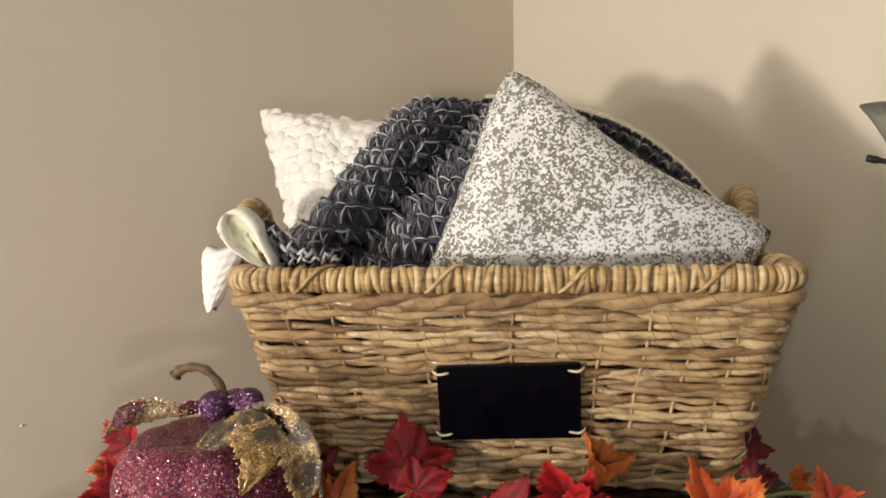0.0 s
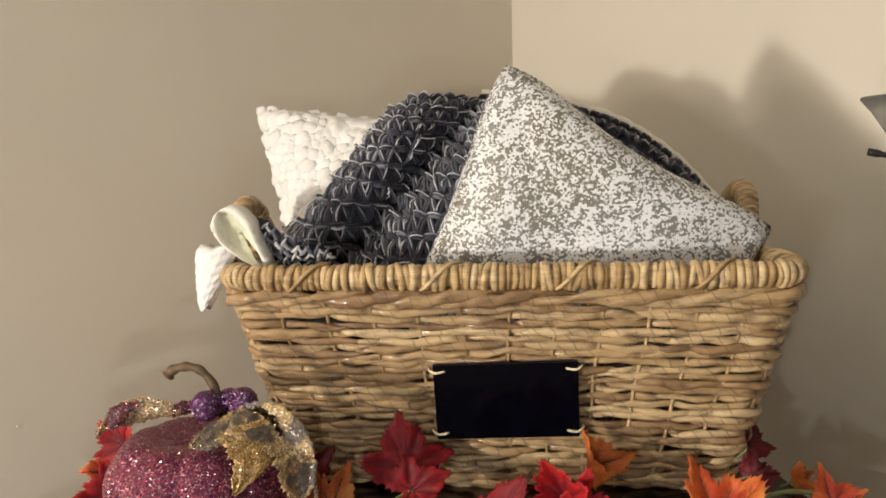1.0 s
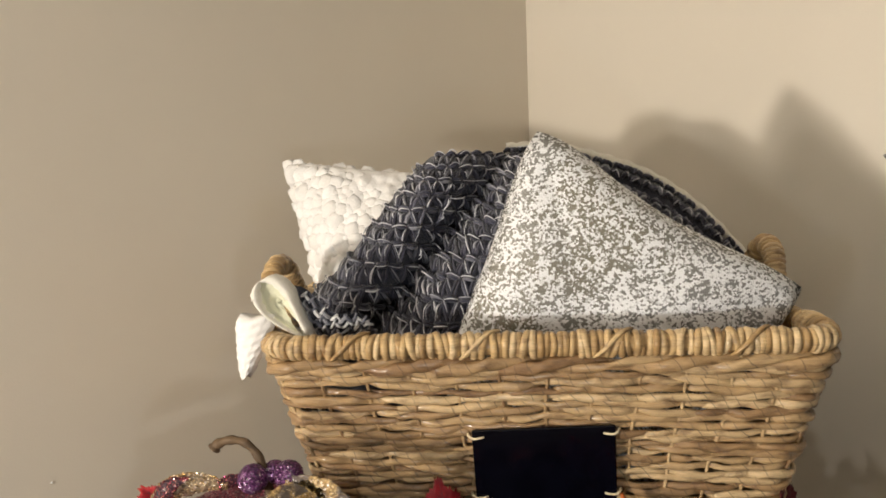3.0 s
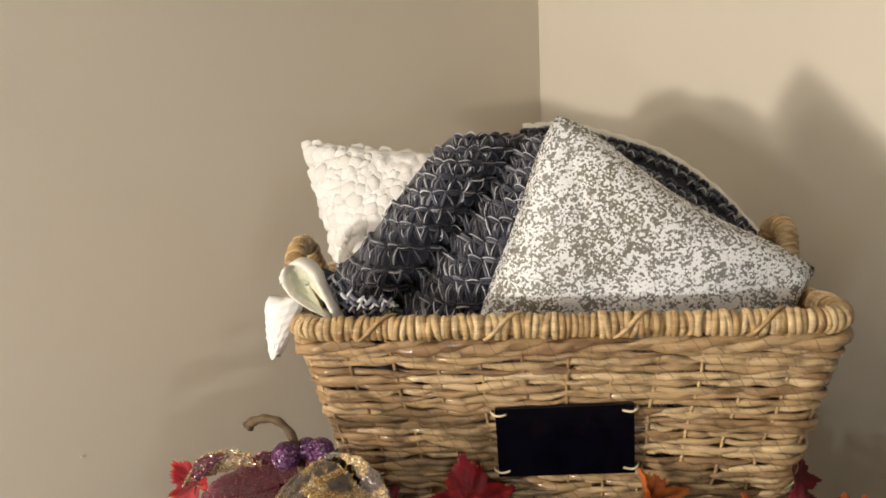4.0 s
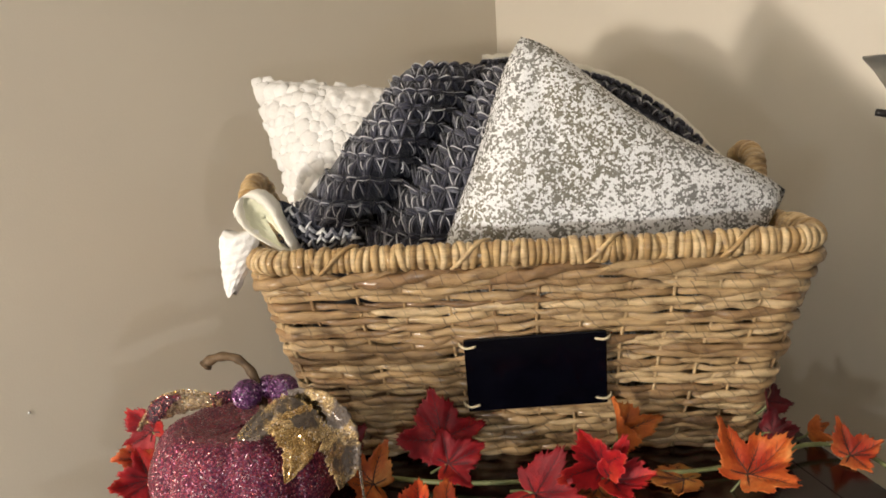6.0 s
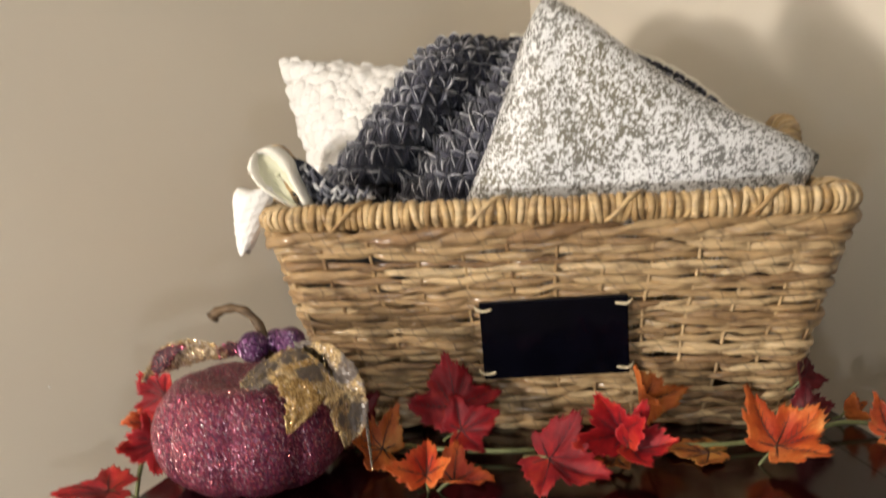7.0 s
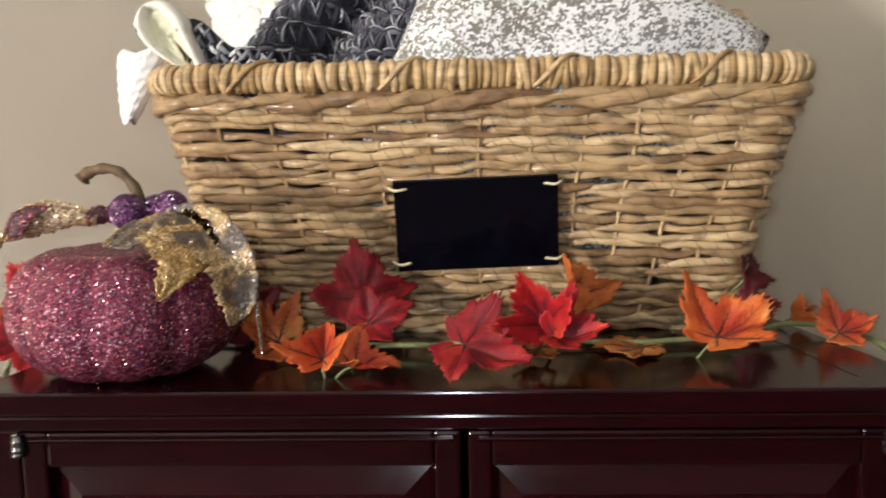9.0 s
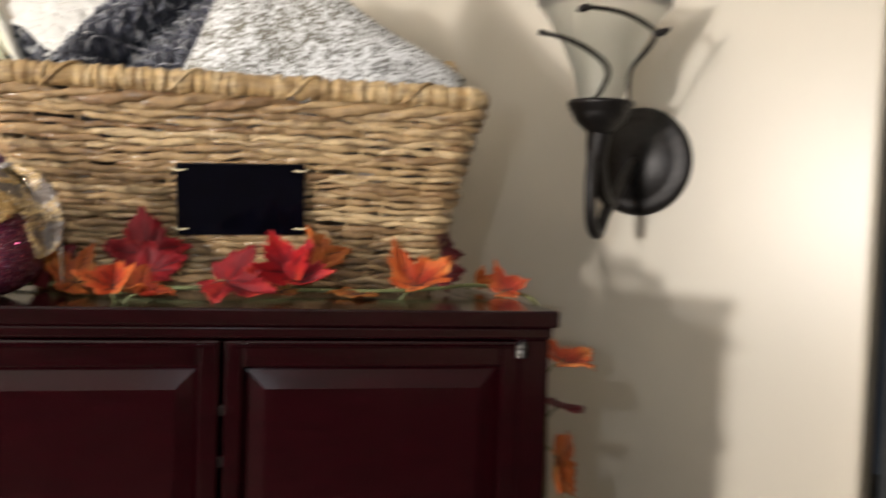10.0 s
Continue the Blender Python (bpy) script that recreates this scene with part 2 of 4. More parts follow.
CRIMSON = leaf_cloth("crimson_leaf", (0.14, 0.003, 0.007), (0.25, 0.006, 0.011), (0.42, 0.035, 0.014))
MAROON = leaf_cloth("maroon_leaf", (0.07, 0.004, 0.007), (0.12, 0.006, 0.010), (0.18, 0.012, 0.012))
ORANGE = leaf_cloth("orange_leaf", (0.44, 0.060, 0.012), (0.58, 0.13, 0.024), (0.68, 0.27, 0.08), (0.36, 0.022, 0.012))
RUST = leaf_cloth("rust_leaf", (0.36, 0.07, 0.015), (0.50, 0.13, 0.025), (0.5, 0.25, 0.06))
AMBER = leaf_cloth("amber_leaf", (0.34, 0.08, 0.018), (0.40, 0.15, 0.03), (0.32, 0.21, 0.05))
VEIN_RED = simple("vein_dark_red", (0.06, 0.003, 0.006), 0.6)
VEIN_BROWN = simple("vein_brown", (0.05, 0.012, 0.006), 0.6)
VINE = simple("vine", (0.16, 0.17, 0.065), 0.55, grain=60)
IRON = simple("oil_rubbed_bronze", (0.022, 0.019, 0.018), 0.42, 0.55, grain=90, relief=0.15)
STEEL = simple("hinge_steel", (0.13, 0.125, 0.12), 0.3, 1.0)
CURTAIN = simple("charcoal_weave", (0.035, 0.036, 0.038), 0.9, grain=240)


def frosted():
    m, t, b = material("frosted_glass", (0.6, 0.61, 0.58), 0.35)
    b.inputs["Transmission Weight"].default_value = 0.94
    n = noise_tex(t, coords(t), 25, 3)
    t.links.new(ramp(t, n, [(0.3, (0.80, 0.81, 0.77)), (0.7, (0.88, 0.88, 0.85))]), b.inputs["Base Color"])
    return m


FROST = frosted()


# ---- mesh helpers ----
def part(name, bm, mat, parent=None, label="", smooth=True):
    me = bpy.data.meshes.new(name)
    if smooth:
        for f in bm.faces:
            f.smooth = True
    bm.to_mesh(me)
    bm.free()
    me.materials.append(mat)
    ob = new(name, me)
    if parent is not None:
        ob.parent = parent
    return tagged(ob, label)


def shared(name, me, m, parent):
    ob = new(name, me)
    ob.parent = parent
    ob.matrix_local = m
    return ob


def mesh_of(name, bm, mat):
    for f in bm.faces:
        f.smooth = True
    me = bpy.data.meshes.new(name)
    bm.to_mesh(me)
    bm.free()
    me.materials.append(mat)
    return me


def box(bm, lo, hi, bevel=0.0, segments=2):
    made = bmesh.ops.create_cube(bm, size=1.0)["verts"]
    for v in made:
        v.co = Vector([lo[k] + (v.co[k] + 0.5) * (hi[k] - lo[k]) for k in range(3)])
    if bevel:
        edges = list({e for v in made for e in v.link_edges})
        bmesh.ops.bevel(bm, geom=edges, offset=bevel, segments=segments, affect="EDGES", profile=0.5)
    return bm


def sheet(bm, rows, close_u=False):
    grid = [[bm.verts.new(p) for p in row] for row in rows]
    n = len(grid[0])
    for i in range(len(grid) - 1):
        for j in range(n if close_u else n - 1):
            k = (j + 1) % n
            bm.faces.new((grid[i][j], grid[i][k], grid[i + 1][k], grid[i + 1][j]))
    return grid


def tube(bm, path, radius, sides=8, flat=1.0, cap=True, up=Vector((0, 0, 1))):
    """A tube along points; radius is a number or a function of 0..1; flat squeezes it across up."""
    pts = [Vector(p) for p in path]
    rows, n = [], len(pts)
    for i, p in enumerate(pts):
        d = (pts[min(i + 1, n - 1)] - pts[max(i - 1, 0)])
        d = d.normalized() if d.length > 1e-9 else Vector((1, 0, 0))
        ref = up if abs(d.dot(up)) < 0.97 else Vector((0, 1, 0.2)).normalized()
        a = d.cross(ref).normalized()
        c = a.cross(d).normalized()
        r = radius(i / max(1, n - 1)) if callable(radius) else radius
        rows.append([p + (a * math.cos(2 * math.pi * k / sides) * flat + c * math.sin(2 * math.pi * k / sides)) * r for k in range(sides)])
    grid = sheet(bm, rows, True)
    if cap:
        bm.faces.new(list(reversed(grid[0])))
        bm.faces.new(grid[-1])
    return bm


def lathe(bm, profile, sides=32, centre=(0, 0, 0)):
    c = Vector(centre)
    rows = [[c + Vector((r * math.cos(2 * math.pi * k / sides), r * math.sin(2 * math.pi * k / sides), z)) for k in range(sides)] for r, z in profile]
    return sheet(bm, rows, True)


def spline(points, steps=8):
    """Catmull-Rom through the points."""
    p = [Vector(q) for q in points]
    p = [2 * p[0] - p[1]] + p + [2 * p[-1] - p[-2]]
    out = []
    for i in range(1, len(p) - 2):
        for s in range(steps):
            t = s / steps
            out.append(0.5 * (2 * p[i] + (p[i + 1] - p[i - 1]) * t + (2 * p[i - 1] - 5 * p[i] + 4 * p[i + 1] - p[i + 2]) * t * t
                              + (3 * p[i] - p[i - 1] - 3 * p[i + 1] + p[i + 2]) * t ** 3))
    out.append(p[-2])
    return out


def thing(name, place, label, category, group="", kind=""):
    ob = new(name)
    ob.location = place
    ob.empty_display_size = 0.02
    return tagged(ob, label, category, group, kind)


rng = random.Random(7)

# ---- the room: its corner stands behind the cabinet, the walls run off at 45 degrees ----
CORNER = Vector((0.0626, 1.5832, 0))
LEFT_WAY, RIGHT_WAY = Vector((-1, -1, 0)).normalized(), Vector((1, -1, 0)).normalized()
HIGH = 2.7


def wall(name, a, b, thick, label, bevel=0.0):
    """A wall whose room side runs from a to b; the thickness lies on the side away from the room."""
    bm = bmesh.new()
    d = (b - a).normalized()
    n = Vector((d.y, -d.x, 0))
    box(bm, (0, 0, 0), ((b - a).length, thick, HIGH), bevel, 3)
    ob = part(name, bm, PAINT, smooth=False)
    x, y = d, Vector((-d.y, d.x, 0))
    ob.matrix_world = Matrix(((x.x, y.x, 0, a.x), (x.y, y.y, 0, a.y), (0, 0, 1, 0), (0, 0, 0, 1)))
    return tagged(ob, label, "wall", kind="structure")


RIGHT_END = CORNER + RIGHT_WAY * 1.050
LEFT_END = CORNER + LEFT_WAY * 7.0
wall("wall_west", LEFT_END, CORNER, 0.12, "plain beige painted wall behind the cabinet")
wall("wall_north", CORNER - RIGHT_WAY * 0.1, RIGHT_END, 0.12, "warm beige painted wall that carries the sconce", 0.008)
# unseen walls added to close the room, set far off to weaken the bounce
FAR_RIGHT = RIGHT_END + RIGHT_WAY * 5.0
FAR_BACK = LEFT_END + RIGHT_WAY * 6.05
wall("wall_east", FAR_RIGHT + Vector((0.25, 0.25, 0)) , FAR_BACK, 0.12, "unseen wall across the room, added to bounce light")
wall("wall_south", FAR_BACK, LEFT_END, 0.12, "unseen wall behind the camera, added to bounce light")
# floor and ceiling out of view, added only for the light they return
bm = bmesh.new()
box(bm, (-7, -9, -0.1), (8, 4, 0))
tagged(part("floor", bm, UNSEEN_FLOOR, smooth=False), "unseen dark floor, added to limit bounced light", "floor", kind="structure")
bm = bmesh.new()
box(bm, (-7, -9, HIGH), (8, 4, HIGH + 0.1))
tagged(part("ceiling", bm, CEILING, smooth=False), "unseen off-white ceiling, added to bounce light", "ceiling", kind="structure")

# the dark hanging beyond the end of the right-hand wall
bm = bmesh.new()
rows = []
for i in range(0, 246):
    s = i * 0.02
    p = RIGHT_END + RIGHT_WAY * (0.012 + s) + Vector((0.05, 0.05, 0)) + Vector((1, 1, 0)) * 0.008 * math.sin(s * 70)
    rows.append([p + Vector((0, 0, z)) for z in (0.0, 0.8, 1.6, HIGH)])
sheet(bm, rows)
curtain = part("curtain", bm, CURTAIN)
mod = curtain.modifiers.new("thickness", "SOLIDIFY")
mod.thickness = 0.004
tagged(curtain, "charcoal grey woven curtain beside the beige wall", "curtain")

bm = bmesh.new()
bmesh.ops.create_icosphere(bm, subdivisions=2, radius=0.0014)
bmesh.ops.translate(bm, verts=bm.verts, vec=(-0.513, 1.0065, 1.280))
tagged(part("wall_mark", bm, CEILING), "tiny pale plaster chip on the beige wall", "wall mark", kind="structure")

# ---- cabinet: a corner piece that narrows towards the back ----
TOP, CX, HALF, FRONT, BACK, TAPER = 1.2835, 0.040, 0.309, 0.661, 1.140, 0.185
cabinet = thing("cabinet", (CX, 0.9, 0), "dark cherry wood cabinet with two raised-panel doors", "cabinet")


def local(o, bm, off=(0, 0, 0)):
    bmesh.ops.translate(bm, verts=bm.verts, vec=-Vector(o.location) + Vector(off))
    return bm


def board(name, u0, u1, y0, y1, z0, z1, bevel=0.001, segments=1):
    """A level board of the cabinet; u0 and u1 are offsets from its middle at the front, drawn in with the taper behind."""
    bm = bmesh.new()
    def edge(u, y):
        return CX + u - (TAPER * (y - FRONT) if u > 0.03 else -TAPER * (y - FRONT) if u < -0.03 else 0)
    lo = [bm.verts.new((edge(u, y), y, z0)) for u, y in ((u0, y0), (u1, y0), (u1, y1), (u0, y1))]
    hi = [bm.verts.new((v.co.x, v.co.y, z1)) for v in lo]
    bm.faces.new(list(reversed(lo)))
    bm.faces.new(hi)
    for k in range(4):
        bm.faces.new((lo[k], lo[(k + 1) % 4], hi[(k + 1) % 4], hi[k]))
    bmesh.ops.bevel(bm, geom=list(bm.edges), offset=bevel, segments=segments, affect="EDGES", profile=0.5)
    return part(name, local(cabinet, bm), WOOD, cabinet, smooth=False)


top = board("top_board", -HALF, HALF, FRONT, BACK, TOP - 0.0155, TOP, 0.0020, 3)
for side in (-1, 1):
    groove = board("groove", side * (HALF - 0.0430) - 0.0006, side * (HALF - 0.0430) + 0.0006, FRONT + 0.026, BACK - 0.001, TOP - 0.001, TOP + 0.0003, 0.0001)
    groove.data.materials[0] = BOARD
    tagged(groove, "dark joint line in the cabinet top")
board("cornice", -HALF + 0.004, HALF - 0.004, FRONT + 0.0035, BACK - 0.004, TOP - 0.0265, TOP - 0.0157, 0.0024, 3)
FACE = FRONT + 0.008
for side in (-1, 1):
    a, c = side * (HALF - 0.005), side * (HALF - 0.032)
    board("side_panel", min(a, c), max(a, c), FACE, BACK - 0.006, 0.06, TOP - 0.0267, 0.0016, 2)
board("back_panel", -HALF + 0.033, HALF - 0.033, BACK - 0.026, BACK - 0.006, 0.06, TOP - 0.0267)
board("bottom_board", -HALF + 0.033, HALF - 0.033, FACE + 0.02, BACK - 0.027, 0.06, 0.10)
for u in (-HALF + 0.010, HALF - 0.054):
    for y in (FACE + 0.004, BACK - 0.055):
        board("foot", u, u + 0.044, y, y + 0.044, 0.0, 0.0598, 0.004, 2)

DOOR_TOP, DOOR_LOW = TOP - 0.0285, 0.115


def door(x0, x1, left, right):
    d = part("door", frame_mesh(x0, x1, left, right), WOOD, cabinet, "dark cherry door with a bevelled panel", smooth=False)
    bm = bmesh.new()
    st, bev = 0.024, 0.019
    a, b_, c, e = x0 + left + 0.0005, x1 - right - 0.0005, DOOR_LOW + st, DOOR_TOP - st
    y_low, y_high = FACE + 0.010, FACE + 0.0035
    outer = [bm.verts.new(p) for p in ((a, y_low, c), (b_, y_low, c), (b_, y_low, e), (a, y_low, e))]
    inner = [bm.verts.new(p) for p in ((a + bev, y_high, c + bev), (b_ - bev, y_high, c + bev), (b_ - bev, y_high, e - bev), (a + bev, y_high, e - bev))]
    for k in range(4):
        bm.faces.new((outer[k], outer[(k + 1) % 4], inner[(k + 1) % 4], inner[k]))
    bm.faces.new(inner)
    back = [bm.verts.new((v.co.x, FACE + 0.017, v.co.z)) for v in outer]
    for k in range(4):
        bm.faces.new((outer[(k + 1) % 4], outer[k], back[k], back[(k + 1) % 4]))
    bm.faces.new(list(reversed(back)))
    part("raised_panel", local(cabinet, bm), PANEL_WOOD, d, smooth=False)
    return d


def frame_mesh(x0, x1, left, right):
    bm = bmesh.new()
    st = 0.0235
    for lo, hi in (((x0, DOOR_LOW), (x0 + left, DOOR_TOP)), ((x1 - right, DOOR_LOW), (x1, DOOR_TOP)),
                   ((x0 + left, DOOR_LOW), (x1 - right, DOOR_LOW + st)), ((x0 + left, DOOR_TOP - st), (x1 - right, DOOR_TOP))):
        box(bm, (lo[0], FACE + 0.0005, lo[1]), (hi[0], FACE + 0.020, hi[1]), 0.0022, 2)
    # a thin bead along the top edge
    box(bm, (x0 + 0.006, FACE - 0.002, DOOR_TOP - 0.0065), (x1 - 0.004, FACE + 0.002, DOOR_TOP - 0.0035), 0.0012, 1)
    return local(cabinet, bm)


GAP = CX + 0.0115
door(CX - HALF + 0.0335, GAP - 0.0022, 0.0175, 0.0170)
door(GAP + 0.0022, CX + HALF - 0.0335, 0.0150, 0.0175)


def hinge(x, z):
    bm = bmesh.new()
    lathe(bm, [(0.0, 0.0), (0.0042, 0.0), (0.0048, 0.001), (0.0042, 0.002), (0.0042, 0.0035), (0.005, 0.0045), (0.0042, 0.0055),
               (0.0042, 0.009), (0.005, 0.010), (0.0042, 0.011), (0.0042, 0.014), (0.0, 0.014)], 14, (x, FACE - 0.001, z - 0.014))
    part("hinge", local(cabinet, bm), STEEL, cabinet, "steel barrel hinge")


for x in (CX - HALF + 0.0335, CX + HALF - 0.0335):
    hinge(x, DOOR_TOP - 0.001)
    hinge(x, 0.30)
for k in range(4):
    bm = bmesh.new()
    box(bm, (GAP - 0.0018, FACE + 0.004, TOP - 0.095 - 0.045 * k), (GAP + 0.0018, FACE + 0.012, TOP - 0.086 - 0.045 * k), 0.001, 1)
    part("catch", local(cabinet, bm), STEEL, cabinet, "small steel door catch", smooth=False)

# ---- basket ----
BX, BY, BASE = 0.0640, 0.964, TOP + 0.0015
RIM_Z = 1.4840
A_TOP, B_TOP = 0.2385, 0.189
A_LOW, B_LOW = 0.199, 0.132
basket = thing("wicker_basket", (BX, BY, BASE), "woven straw-coloured basket with a wrapped rim, full of cushions", "basket")


def ring_point(s, a, b, r):
    """A point on the basket's rounded rectangle, which runs a little askew, with the outward way and the whole length."""
    p, out, total = square_ring(s, a, b, r)
    return p - Vector((0.115 * (p.y + b), 0, 0)), out, total


def square_ring(s, a, b, r):
    """A point on a rounded rectangle, s from 0 to 1 from the middle of the front; also the outward way."""
    straight = [a - r, 2 * (b - r), 2 * (a - r), 2 * (b - r), a - r]
    arc = math.pi * r / 2
    total = sum(straight) + 4 * arc
    d = (s % 1.0) * total
    corners = ((a - r, -b + r), (a - r, b - r), (-a + r, b - r), (-a + r, -b + r))
    starts = ((0, -b), (a, -b + r), (a - r, b), (-a, b - r), (-a + r, -b))
    ways = ((1, 0), (0, 1), (-1, 0), (0, -1), (1, 0))
    for k in range(5):
        if d <= straight[k] or k == 4:
            x, y = starts[k]
            wx, wy = ways[k]
            return Vector((x + wx * d, y + wy * d, 0)), Vector((wy, -wx, 0)), total
        d -= straight[k]
        if d <= arc:
            t = d / r
            ang = -math.pi / 2 + k * math.pi / 2 + t
            c = corners[k]
            out = Vector((math.cos(ang), math.sin(ang), 0))
            return Vector((c[0], c[1], 0)) + out * r, out, total
        d -= arc


def basket_at(s, h, off=0.0):
    """A point of the basket's wall in its own space; h from 0 at the foot to 1 under the rim."""
    a, b = A_LOW + (A_TOP - A_LOW) * h, B_LOW + (B_TOP - B_LOW) * h
    p, out, _ = ring_point(s, a, b, 0.022)
    z = h * (RIM_Z - 0.010 - BASE)
    return p + out * off + Vector((0, 0, z))


STAKES = 42
ROWS_OF_WEAVE = 27


def husk(bm, pts, size, sides, seed):
    """A strand of twisted leaf: its two lobes wind along it; its map holds turns along and round it."""
    uv = bm.loops.layers.uv.verify()
    r = random.Random(seed)
    pitch, turned = r.uniform(0.011, 0.020), r.uniform(0, 6.28)
    lobe = r.uniform(0.08, 0.20)
    rows, far, n = [], [], len(pts)
    run = 0.0
    for i, p in enumerate(pts):
        if i:
            run += (p - pts[i - 1]).length
        far.append(run / pitch)
        d = (pts[min(i + 1, n - 1)] - pts[max(i - 1, 0)]).normalized()
        a = d.cross(Vector((0, 0, 1))).normalized()
        c = a.cross(d).normalized()
        w = size(i / (n - 1))
        rows.append([bm.verts.new(p + (a * math.cos(q) * 0.80 + c * math.sin(q)) * w * (1 + lobe * math.cos(2 * q - math.pi * far[-1] + turned)))
                     for q in (2 * math.pi * k / sides for k in range(sides))])
    for i in range(n - 1):
        for k in range(sides):
            f = bm.faces.new((rows[i][k], rows[i][(k + 1) % sides], rows[i + 1][(k + 1) % sides], rows[i + 1][k]))
            for loop_, (u, v) in zip(f.loops, ((far[i], k), (far[i], k + 1), (far[i + 1], k + 1), (far[i + 1], k))):
                loop_[uv].uv = (u, v / sides)
    bm.faces.new(list(reversed(rows[0])))
    bm.faces.new(rows[-1])


def knotted(thick, low=0.74, high=1.14):
    knots = [rng.uniform(low, high) for _ in range(9)]

    def size(u):
        k = u * 8
        i = min(7, int(k))
        f = k - i
        return thick * (knots[i] * (1 - f) + knots[i + 1] * f) * (0.38 + 0.62 * min(1, 6 * u, 6 * (1 - u)))
    return size


rest = bmesh.new()
WEAVE_TOP = 0.955
strand_seed = 0
sway = [rng.uniform(0, 6.28) for _ in range(ROWS_OF_WEAVE)]
for row in range(ROWS_OF_WEAVE):
    h = WEAVE_TOP * (row + 0.5) / ROWS_OF_WEAVE
    start = rng.random() * 0.05 - 0.5
    s = start
    while s < start + 1.0 - 1e-6:
        run = rng.uniform(0.045, 0.12)
        if start + 1.0 - s - run < 0.03:
            run = start + 1.0 - s
        thick = rng.uniform(0.0033, 0.0046)
        drift = rng.uniform(-0.0028, 0.0028)
        wave = rng.uniform(0, 6.28)
        lift = rng.uniform(-0.0006, 0.0014)
        n = max(14, int(run * 420))
        pts = []
        for i in range(n + 1):
            u = i / n
            q = s - 0.007 + (run + 0.014) * u
            near = (q * STAKES - row + 1) % 2 - 1
            p = basket_at(q, h, 0.0014 - 0.0041 * math.exp(-(near / 0.22) ** 2) + lift - 0.0050 * (abs(2 * u - 1) ** 7))
            p.z += drift * (2 * u - 1) + 0.0008 * math.sin(math.pi * q * STAKES + wave) + 0.0016 * math.sin(q * 34 + sway[row] * 0.25) + 0.0006 * math.sin(q * 260 + wave)
            pts.append(p)
        strand_seed += 1
        middle = s + run / 2
        if abs(middle) < 0.215:
            bm = bmesh.new()
            husk(bm, pts, knotted(thick), 8, strand_seed)
            part("strand", bm, STRAND, basket)
        else:
            husk(rest, pts[::2] + ([] if n % 2 == 0 else [pts[-1]]), knotted(thick), 6, strand_seed)
        s += run
# the thick pair of strands twisted round each other under the rim
for lay in (0, 1):
    s = -0.5
    while s < 0.5 - 1e-6:
        run = 2 / 15
        n = 46
        pts = []
        for i in range(n + 1):
            q = s - 0.004 + (run + 0.008) * i / n
            ang = 2 * math.pi * q * 15 + math.pi * lay
            p = basket_at(q, 0.962, 0.0020 + 0.0036 * math.cos(ang))
            p.z += 0.0036 * math.sin(ang)
            pts.append(p)
        strand_seed += 1
        if abs(s + run / 2) < 0.215:
            bm = bmesh.new()
            husk(bm, pts, knotted(0.0056, 0.9, 1.1), 8, strand_seed)
            part("twisted_strand", bm, STRAND, basket)
        else:
            husk(rest, pts, knotted(0.0056, 0.9, 1.1), 6, strand_seed)
        s += run
tagged(part("weave_behind", rest, STRAND_REST, basket, "woven strands of the sides and back"), kind="stuff")

for k in range(STAKES):
    s = k / STAKES
    bm = bmesh.new()
    pts = [basket_at(s + 0.0008 * math.sin(i * 1.1 + k), i / 14 * 1.02, 0.0) for i in range(15)]
    tube(bm, pts, 0.0016, 6)
    part("stake", bm, STRAND, basket)

# woven floor of the basket
bm = bmesh.new()
box(bm, (-A_LOW + 0.004, -B_LOW + 0.004, 0.0), (A_LOW - 0.004, B_LOW - 0.004, 0.006), 0.002, 1)
part("basket_floor", bm, STRAND, basket, smooth=False)

# the wrapped rim: a core and its coils
RA, RB, RR = A_TOP + 0.0005, B_TOP + 0.0005, 0.034
bm = bmesh.new()
core = [ring_point(i / 200, RA, RB, RR)[0] + Vector((0, 0, RIM_Z - BASE)) for i in range(201)]
tube(bm, core, 0.0086, 10, cap=False)
part("rim_core", bm, COIL, basket)


def coil_mesh(radius, thick, lean, squash):
    bm = bmesh.new()
    rows = []
    for i in range(15):
        t = 2 * math.pi * i / 14
        p = Vector((lean * math.sin(t), radius * math.cos(t), radius * squash * math.sin(t)))
        out = Vector((0, math.cos(t), math.sin(t)))
        rows.append([p + (out * math.cos(a) * 0.62 + Vector((1, 0, 0)) * math.sin(a)) * thick for a in (k * math.pi / 3 for k in range(6))])
    sheet(bm, rows, True)
    return mesh_of("coil", bm, COIL)


COILS = [coil_mesh(rng.uniform(0.0087, 0.0102), rng.uniform(0.0025, 0.0036), rng.uniform(-0.0030, 0.0030), rng.uniform(0.97, 1.12)) for _ in range(10)]
perimeter = ring_point(0, RA, RB, RR)[2]
count = int(perimeter / 0.0056)
for i in range(count):
    s = (i + rng.uniform(-0.2, 0.2)) / count
    p, out, _ = ring_point(s, RA, RB, RR)
    along = Vector((-out.y, out.x, 0))
    m = Matrix(((along.x, out.x, 0, p.x), (along.y, out.y, 0, p.y), (0, 0, 1, RIM_Z - BASE), (0, 0, 0, 1)))
    shared("coil", rng.choice(COILS), m @ pose(0, 0, 0, rng.uniform(0, 360), 0, rng.uniform(-9, 9)), basket)
